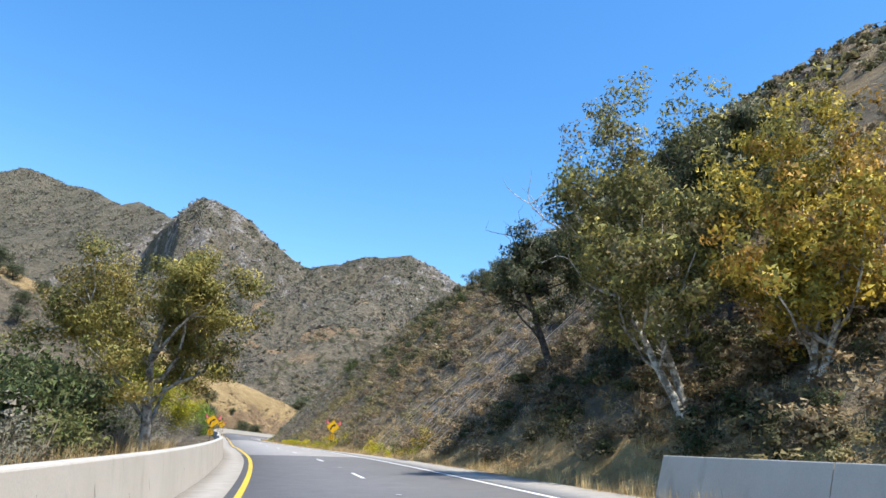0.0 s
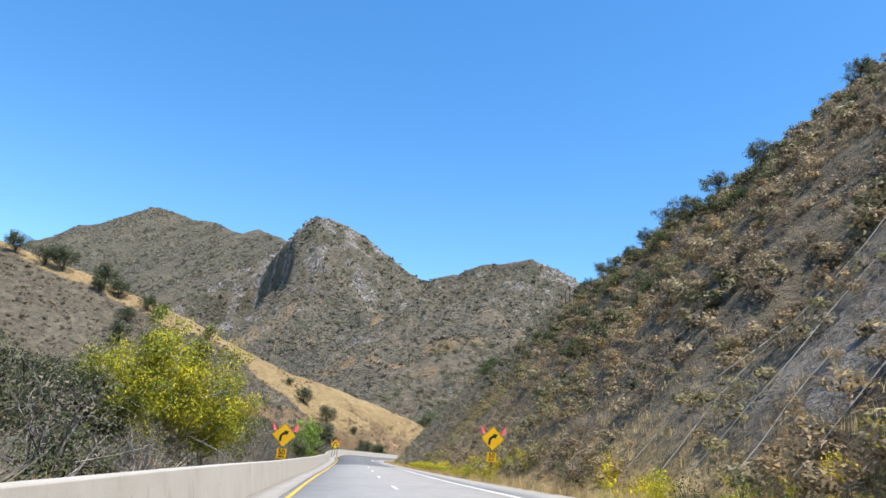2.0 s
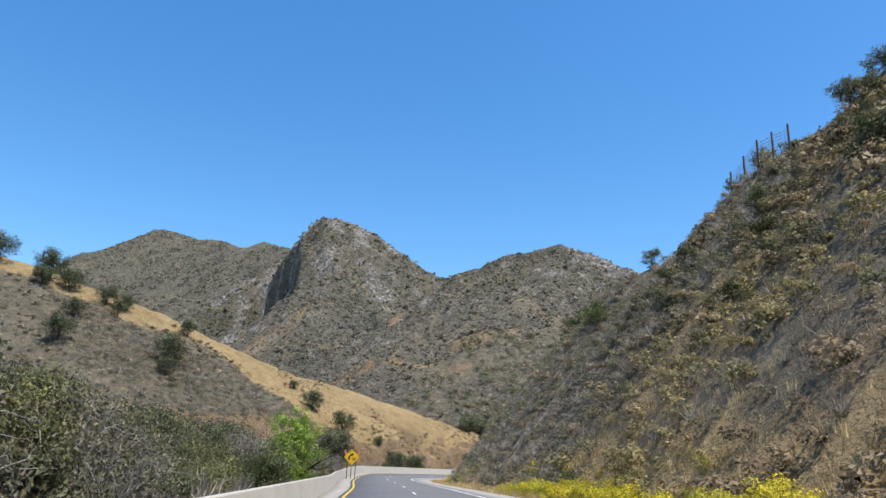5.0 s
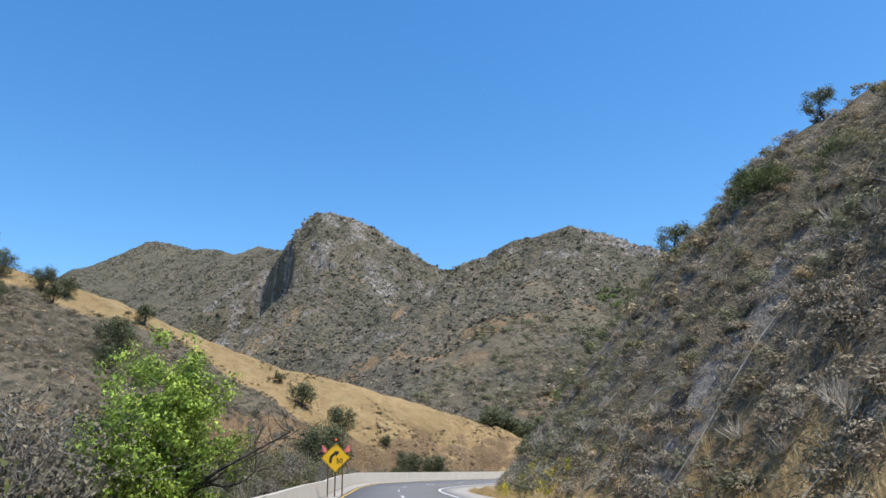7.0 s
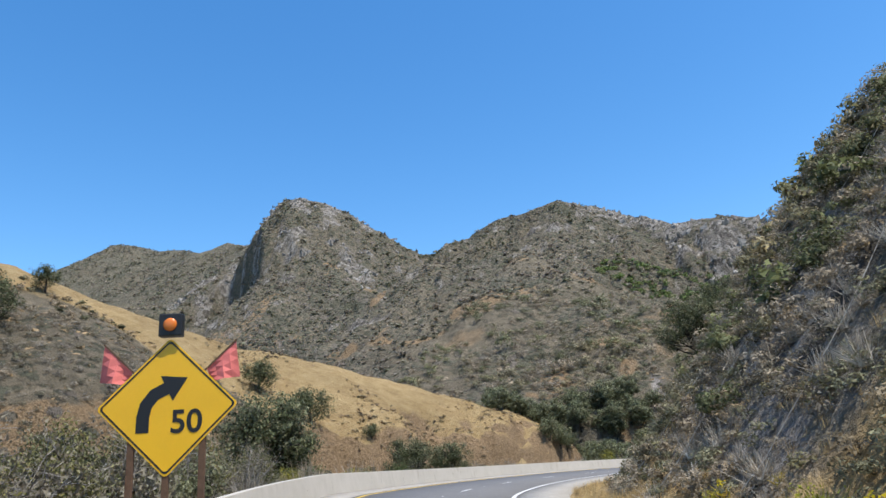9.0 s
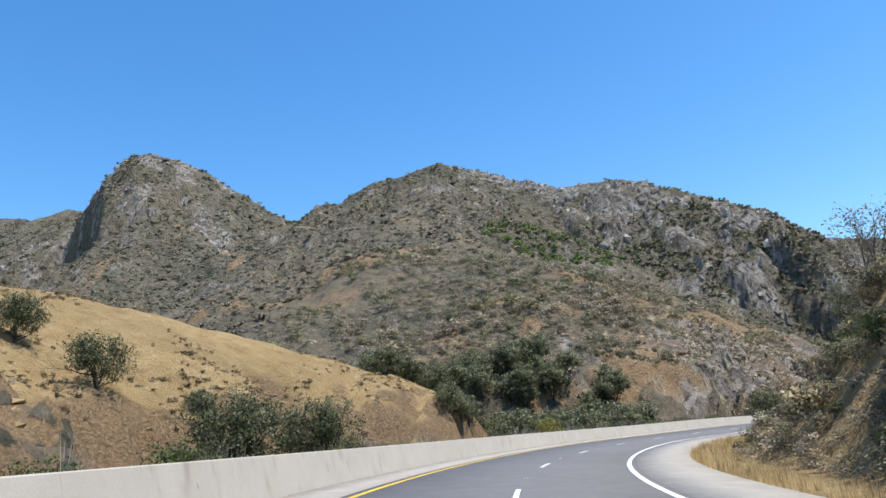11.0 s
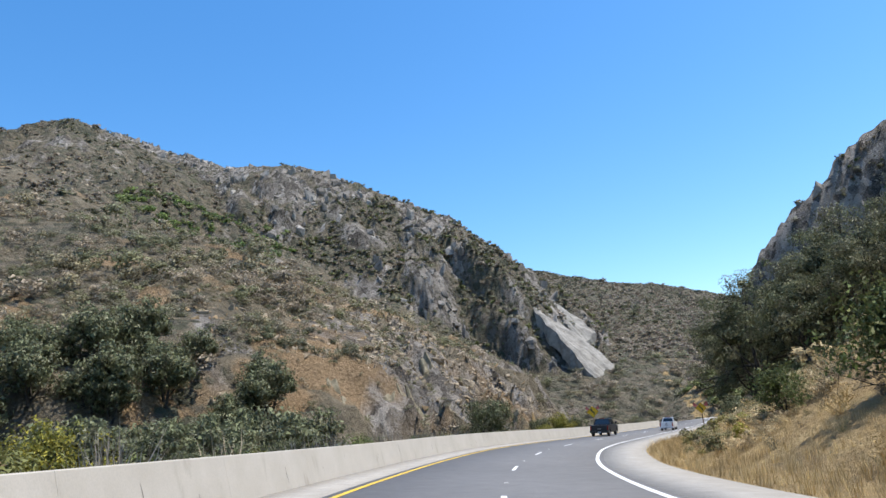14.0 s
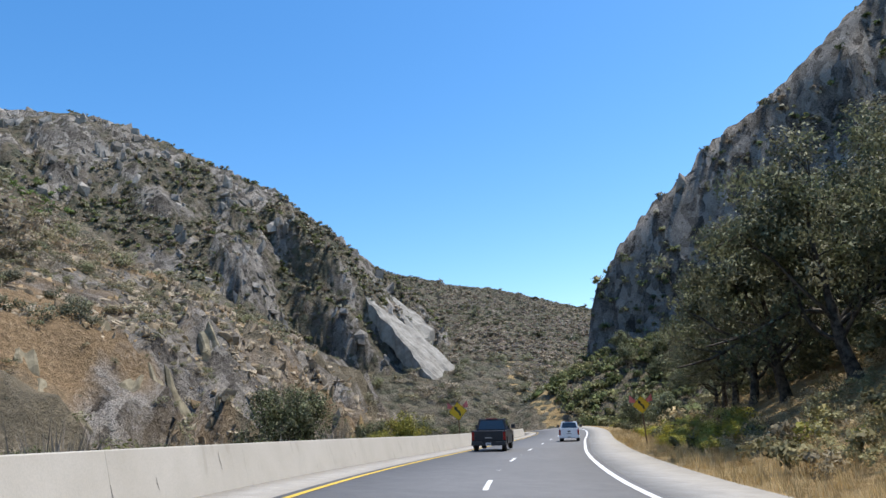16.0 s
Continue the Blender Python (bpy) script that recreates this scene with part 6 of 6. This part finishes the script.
# middles of the signs
SIGN_1, SIGN_2, SIGN_3 = (-34.08, 84.17, 1.95), (-21.24, 89.47, 3.07), (-71.05, 184.0, 2.38)
SIGN_4, SIGN_5 = (-11.5, 364.8, 2.33), (-7.04, 348.1, 1.4)

# ---------------------------------------------------------------- road signs
def text_mesh(body, size, material, parent, x, z, y, name, turn=0.0):
    cu = bpy.data.curves.new(name, "FONT")
    cu.body, cu.size, cu.align_x, cu.align_y, cu.extrude = body, size, "CENTER", "CENTER", .002
    cu.offset = size * .018
    tmp = bpy.data.objects.new(name, cu)
    scene.collection.objects.link(tmp)
    dg = bpy.context.evaluated_depsgraph_get()
    me = bpy.data.meshes.new_from_object(tmp.evaluated_get(dg))
    bpy.data.objects.remove(tmp)
    me.transform(Matrix.Translation((x, y, z)) @ Matrix.Rotation(turn, 4, "Y") @ Matrix.Rotation(math.pi / 2, 4, "X"))
    me.materials.clear()
    me.materials.append(material)
    return under(name, me, parent)


def rounded(points, r, seg=5):
    """An outline with rounded corners."""
    out = []
    n = len(points)
    for i in range(n):
        p, a, b = Vector(points[i]), Vector(points[i - 1]), Vector(points[(i + 1) % n])
        u, v = (a - p).normalized(), (b - p).normalized()
        half = u.angle(v) / 2
        d = r / math.tan(half)
        c = p + (u + v).normalized() * (r / math.sin(half))
        s, e = p + u * d - c, p + v * d - c
        for k in range(seg + 1):
            q = s.lerp(e, k / seg).normalized() * r + c
            out.append((q.x, q.y))
    return out


def ring(bm, outer, inner, y):
    a = [bm.verts.new((x, y, z)) for x, z in outer]
    b = [bm.verts.new((x, y, z)) for x, z in inner]
    for i in range(len(a)):
        j = (i + 1) % len(a)
        bm.faces.new((a[i], a[j], b[j], b[i]))


def arrow_curve(bm, y, k, mirror=1, winding=False):
    """A bent arrow: straight up, then curving to one side."""
    if winding:
        mid = [(.16, -.36), (.16, -.2), (.1, -.06), (-.06, .06), (-.12, .18)]
    else:
        mid = [(-.2, -.38), (-.2, -.2), (-.17, -.06), (-.08, .06), (.06, .13)]
    w = .075
    L, R = [], []
    for i, p in enumerate(mid):
        a, b = Vector(mid[max(i - 1, 0)]), Vector(mid[min(i + 1, len(mid) - 1)])
        t = (b - a).normalized()
        nrm = Vector((-t.y, t.x)) * w
        L.append(Vector(p) + nrm)
        R.append(Vector(p) - nrm)
    t = (Vector(mid[-1]) - Vector(mid[-2])).normalized()
    nrm = Vector((-t.y, t.x))
    end = Vector(mid[-1])
    outline = L + [end + nrm * .17, end + t * .27, end - nrm * .17] + R[::-1]
    bm.faces.new([bm.verts.new((p.x * k * mirror, y, p.y * k)) for p in outline])


def sign(name, label, x, y, z, turn, side=1.07, plaque=False, inner_50=False, beacon=False, flags=True, winding=False, posts=(0.0,), foot=-1.0):
    """A diamond warning sign whose middle is z metres up."""
    root = thing(name, label, "road sign", (x, y, foot), turn)
    c = z - foot
    h = side * .7071
    d0 = rounded([(0, c - h), (h, c), (0, c + h), (-h, c)], .06)
    bm = bmesh.new()
    extrude_outline(bm, d0, -.004, .004)
    plate = part("plate", bm, SIGN_YELLOW, root)
    bm = bmesh.new()
    ring(bm, rounded([(0, c - h * .965), (h * .965, c), (0, c + h * .965), (-h * .965, c)], .055), rounded([(0, c - h * .93), (h * .93, c), (0, c + h * .93), (-h * .93, c)], .05), -.007)
    part("border", bm, SIGN_BLACK, plate)
    bm = bmesh.new()
    arrow_curve(bm, -.008, side * (.95 if not inner_50 else .86), 1, winding)
    if not inner_50:
        bmesh.ops.translate(bm, verts=bm.verts[:], vec=(0, 0, c))
    else:
        bmesh.ops.translate(bm, verts=bm.verts[:], vec=(-.1, 0, c + .1))
    part("arrow", bm, SIGN_BLACK, plate)
    if inner_50:
        text_mesh("50", .46, SIGN_BLACK, plate, .27, c - .24, -.008, "numerals")
    low = c - h
    if plaque:
        w, t = .33, c - h - .05
        bm = bmesh.new()
        extrude_outline(bm, rounded([(-w, t - .68), (w, t - .68), (w, t), (-w, t)], .04), -.004, .004)
        pl = part("speed_plaque", bm, SIGN_YELLOW, root)
        bm = bmesh.new()
        ring(bm, rounded([(-w + .015, t - .665), (w - .015, t - .665), (w - .015, t - .015), (-w + .015, t - .015)], .035), rounded([(-w + .03, t - .65), (w - .03, t - .65), (w - .03, t - .03), (-w + .03, t - .03)], .03), -.007)
        part("border", bm, SIGN_BLACK, pl)
        text_mesh("50", .46, SIGN_BLACK, pl, 0, t - .25, -.008, "numerals")
        text_mesh("MPH", .2, SIGN_BLACK, pl, 0, t - .53, -.008, "lettering")
        low = t - .68
    for px in posts:
        bm = bmesh.new()
        box(bm, px - .045, px + .045, .006, .09, -.4, c + (h * .6 if px == 0 else -abs(px) * .2))
        part("post", bm, RUST, root, bevel=.006)
    if flags:
        for m in (-1, 1):
            stick = bmesh.new()
            box(stick, -.012, .012, .01, .03, 0, .7)
            bmesh.ops.transform(stick, matrix=Matrix.Translation((m * h * .46, 0, c + h * .46)) @ Matrix.Rotation(m * .8, 4, "Y"), verts=stick.verts[:])
            part("flag_stick", stick, RUST, root)
            cloth = bmesh.new()
            grid = []
            for i in range(5):
                col = []
                along, drop = .1 + .145 * i, (.2 + .085 * i) / 4
                for j in range(5):
                    col.append(cloth.verts.new((m * (h * .46 + along * .717 + .015 * j), .02 + .018 * j * math.sin(i * 1.5 + j * .5), c + h * .46 + along * .697 - drop * j)))
                grid.append(col)
            for i in range(4):
                for j in range(4):
                    cloth.faces.new((grid[i][j], grid[i + 1][j], grid[i + 1][j + 1], grid[i][j + 1]))
            part("flag", cloth, FLAG, root, "faded red warning flag")
    if beacon:
        bm = bmesh.new()
        box(bm, -.17, .17, -.08, .1, c + h + .02, c + h + .36)
        b = part("beacon_box", bm, SIGN_BLACK, root, bevel=.02)
        bm = bmesh.new()
        bmesh.ops.create_uvsphere(bm, u_segments=14, v_segments=8, radius=.1)
        bmesh.ops.transform(bm, matrix=Matrix.Translation((0, -.09, c + h + .19)) @ Matrix.Diagonal((1, .35, 1, 1)), verts=bm.verts[:])
        part("lens", bm, painted("amber_lens", (.75, .2, .03), .25, vary=.1, relief=0), b, "amber signal lens", smooth_shade=True)
    return root


def facing(s):
    return heading(s) - math.pi / 2


sign("curve_sign", "yellow diamond curve sign with arrow and speed plaque on the barrier", *SIGN_1, facing(88), side=1.12, plaque=True, foot=-1.2)
sign("curve_sign", "yellow diamond curve sign with speed plaque beside the slope", *SIGN_2, facing(92), side=1.17, plaque=True, foot=.2)
sign("curve_sign", "yellow diamond curve sign with a beacon on three posts", *SIGN_3, facing(195), side=1.42, inner_50=True, beacon=True, posts=(-.5, 0.0, .5), foot=-1.5)
sign("winding_sign", "yellow diamond winding-road sign with flags behind the barrier", *SIGN_4, facing(372), side=1.15, winding=True, foot=-2.5)
sign("winding_sign", "yellow diamond winding-road sign on the grassy verge", *SIGN_5, facing(366), side=.92, winding=True, foot=-1.0)


# ---------------------------------------------------------------- pickup trucks
def pickup(name, label, at, turn, paint, L, W, H, wheel_r, dark_trim, cab_len, bed_len, plate_col, lights):
    """A pickup seen from behind; local +y is ahead, its tail at y = 0."""
    root = thing(name, label, "pickup truck", at, turn)
    hw = W / 2
    bed_top, floor = H * .63, wheel_r * .95
    tail, cab0, cab1 = .12, bed_len, bed_len + cab_len
    # body: lower side outline with wheel openings, extruded across
    axle_r, axle_f = bed_len * .5, L - wheel_r * 2.3

    def arch(yc):
        return [(yc + math.cos(a) * wheel_r * 1.22, wheel_r + math.sin(a) * wheel_r * 1.22) for a in np.linspace(math.pi, 0, 9)]
    side = [(tail, floor), *[(y, max(z, floor)) for y, z in arch(axle_r)], *[(y, max(z, floor)) for y, z in arch(axle_f)], (L, floor), (L, H * .5), (L - .12, H * .58), (cab1 + .25, bed_top), (tail, bed_top)]
    bm = bmesh.new()
    extrude_outline(bm, side, -hw, hw, "x")
    body = part("body", bm, paint, root, bevel=.02)
    # flat dark sheet stands in for the shaded bed cavity, with rails proud of it
    bm = bmesh.new()
    box(bm, -hw + .12, hw - .12, tail + .1, cab0 - .05, bed_top - .02, bed_top + .004)
    part("bed_shade_sheet", bm, dark_trim, root)
    for m in (-1, 1):
        bm = bmesh.new()
        box(bm, m * (hw - .06) - .06, m * (hw - .06) + .06, tail, cab0, bed_top, bed_top + .03)
        part("bed_rail", bm, dark_trim, root, bevel=.01)
    # cab: a tapered greenhouse
    bm = bmesh.new()
    low = [(-hw + .04, cab0), (hw - .04, cab0), (hw - .04, cab1 + .3), (-hw + .04, cab1 + .3)]
    top = [(-hw + .22, cab0 + .22), (hw - .22, cab0 + .22), (hw - .22, cab1 - .55), (-hw + .22, cab1 - .55)]
    a = [bm.verts.new((x, y, bed_top - .02)) for x, y in low]
    b = [bm.verts.new((x, y, H)) for x, y in top]
    bm.faces.new(a[::-1])
    bm.faces.new(b)
    for i in range(4):
        bm.faces.new((a[i], a[(i + 1) % 4], b[(i + 1) % 4], b[i]))
    cab = part("cab", bm, paint, root, bevel=.04)
    tint = glass_material(name + "_glass", (.02, .024, .03))

    def pane(nm, corners, parent, off):
        bm = bmesh.new()
        f = bm.faces.new([bm.verts.new(c) for c in corners])
        bm.normal_update()
        n = f.normal.copy()
        r = bmesh.ops.extrude_face_region(bm, geom=[f])
        bmesh.ops.translate(bm, verts=[v for v in r["geom"] if isinstance(v, bmesh.types.BMVert)], vec=n * off)
        return part(nm, bm, tint, parent)

    def at_cab(u, w, y_side):
        """A place on the cab's rear (u across, w up)."""
        x = (hw - .04) * (1 - w) + (hw - .22) * w
        return Vector((u * x, cab0 + .22 * w, bed_top - .02 + (H - bed_top + .02) * w))
    pane("rear_window", [at_cab(-.86, .14, 0), at_cab(.86, .14, 0), at_cab(.82, .86, 0), at_cab(-.82, .86, 0)], cab, .008)
    for m in (-1, 1):
        for y0, y1 in ((.1, .47), (.52, .9)):
            def pt(v, w):
                yb, yt = cab0 + (cab1 + .3 - cab0) * v, cab0 + .22 + (cab1 - .55 - cab0 - .22) * v
                x = (hw - .04) * (1 - w) + (hw - .22) * w
                return Vector((m * x, yb * (1 - w) + yt * w, bed_top - .02 + (H - bed_top + .02) * w))
            q = [pt(y0, .14), pt(y1, .14), pt(y1, .84), pt(y0, .84)]
            pane("side_window", q if m > 0 else q[::-1], cab, .008)
        bm = bmesh.new()
        box(bm, m * (hw + .02), m * (hw + .26), cab1 - .1, cab1 + .02, bed_top + .1, bed_top + .34)
        part("mirror", bm, dark_trim, root, bevel=.03)
    # tail
    bm = bmesh.new()
    box(bm, -hw + .17, hw - .17, tail - .045, tail, floor + .24, bed_top + .01)
    gate = part("tailgate", bm, paint, root, bevel=.02)
    bm = bmesh.new()
    box(bm, -.13, .13, tail - .065, tail - .045, bed_top - .24, bed_top - .14)
    part("gate_handle", bm, dark_trim, gate, bevel=.01)
    bm = bmesh.new()
    box(bm, -.2, .2, tail - .056, tail - .045, bed_top - .42, bed_top - .34)
    part("badge", bm, painted(name + "_badge", (.3, .3, .3), .3, metal=.8, relief=0), gate)
    for m in (-1, 1):
        bm = bmesh.new()
        box(bm, m * (hw - .085) - .075, m * (hw - .085) + .075, tail - .05, tail + .02, bed_top - .52, bed_top - .06)
        lamp = part("tail_light", bm, lights, root, "dark red tail light", bevel=.02)
    bm = bmesh.new()
    extrude_outline(bm, [(-hw, floor - .02), (hw, floor - .02), (hw, floor + .2), (.42, floor + .2), (.36, floor + .08), (-.36, floor + .08), (-.42, floor + .2), (-hw, floor + .2)], tail - .2, tail)
    bumper = part("rear_bumper", bm, dark_trim if name.startswith("black") else paint, root, bevel=.02)
    bm = bmesh.new()
    box(bm, -.155, .155, tail - .215, tail - .2, floor - .02, floor + .14)
    plate = part("number_plate", bm, plate_col, root)
    bm = bmesh.new()
    box(bm, -.12, .12, tail - .219, tail - .216, floor + .03, floor + .08)
    part("plate_bar", bm, SIGN_BLACK, plate)
    bm = bmesh.new()
    box(bm, -.35, .35, cab0 + .2, cab0 + .24, H - .02, H + .025)
    part("brake_light", bm, lights, cab, "red brake light", bevel=.01)
    bm = bmesh.new()
    box(bm, -hw * .55, hw * .55, axle_r - .08, axle_r + .08, wheel_r - .08, wheel_r + .08)
    part("axle", bm, SIGN_BLACK, root, bevel=.03)
    bm = bmesh.new()
    box(bm, -hw + .3, hw - .3, tail + .1, L - .3, floor - .04, floor + .06)
    part("chassis", bm, SIGN_BLACK, root)
    rubber = painted(name + "_rubber", (.015, .015, .016), .85, vary=.3, scale=6)
    alloy = painted(name + "_alloy", (.25, .25, .26), .35, metal=.9, relief=0)
    for yc in (axle_r, axle_f):
        for m in (-1, 1):
            bm = bmesh.new()
            prof = [(-.13, wheel_r * .62), (-.13, wheel_r * .93), (-.1, wheel_r), (.1, wheel_r), (.13, wheel_r * .93), (.13, wheel_r * .62)]
            rings = []
            for k in range(24):
                ang = k * 2 * math.pi / 24
                rings.append([bm.verts.new((m * (hw - .16) + px, yc + math.cos(ang) * r, wheel_r + math.sin(ang) * r)) for px, r in prof])
            for k in range(24):
                p, q = rings[k], rings[(k + 1) % 24]
                for i in range(len(prof)):
                    j = (i + 1) % len(prof)
                    bm.faces.new((p[i], p[j], q[j], q[i]))
            wheel = part("wheel", bm, rubber, root)
            bm = bmesh.new()
            bmesh.ops.create_cone(bm, cap_ends=True, segments=20, radius1=wheel_r * .62, radius2=wheel_r * .5, depth=.16)
            bmesh.ops.transform(bm, matrix=Matrix.Translation((m * (hw - .16) + m * .03, yc, wheel_r)) @ Matrix.Rotation(m * math.pi / 2, 4, "Y"), verts=bm.verts[:])
            part("rim", bm, alloy, wheel)
    return root


def banked(ob, s, n):
    p = on_road(s, n)
    i = int(np.searchsorted(STA, s))
    ob.matrix_world = Matrix.Translation(p) @ Matrix.Rotation(facing(s), 4, "Z") @ Matrix.Rotation(radians(LINE[i, 3]), 4, "Y")


BLACK_PAINT = painted("black_car_paint", (.022, .022, .025), .45, spec=.3, vary=.1, relief=0)
WHITE_PAINT = painted("white_car_paint", (.72, .73, .74), .25, spec=.5, vary=.08, relief=0)
TRIM = painted("black_trim", (.02, .02, .022), .55, vary=.2, relief=0)
RED_LENS = painted("red_lens", (.25, .01, .01), .2, vary=.1, relief=0)
PLATE = painted("plate_white", (.6, .6, .6), .5, vary=.1, relief=0)
black_truck = pickup("black_pickup", "black full-size pickup truck with tinted windows on the road", (0, 0, 0), 0, BLACK_PAINT, 5.85, 2.03, 1.88, .41, TRIM, 2.15, 1.85, PLATE, RED_LENS)
banked(black_truck, 375.0, -1.1)
white_truck = pickup("white_pickup", "small white pickup truck in the outer lane", (0, 0, 0), 0, WHITE_PAINT, 5.0, 1.75, 1.68, .35, TRIM, 1.45, 1.95, PLATE, RED_LENS)
banked(white_truck, 397.0, 3.2)
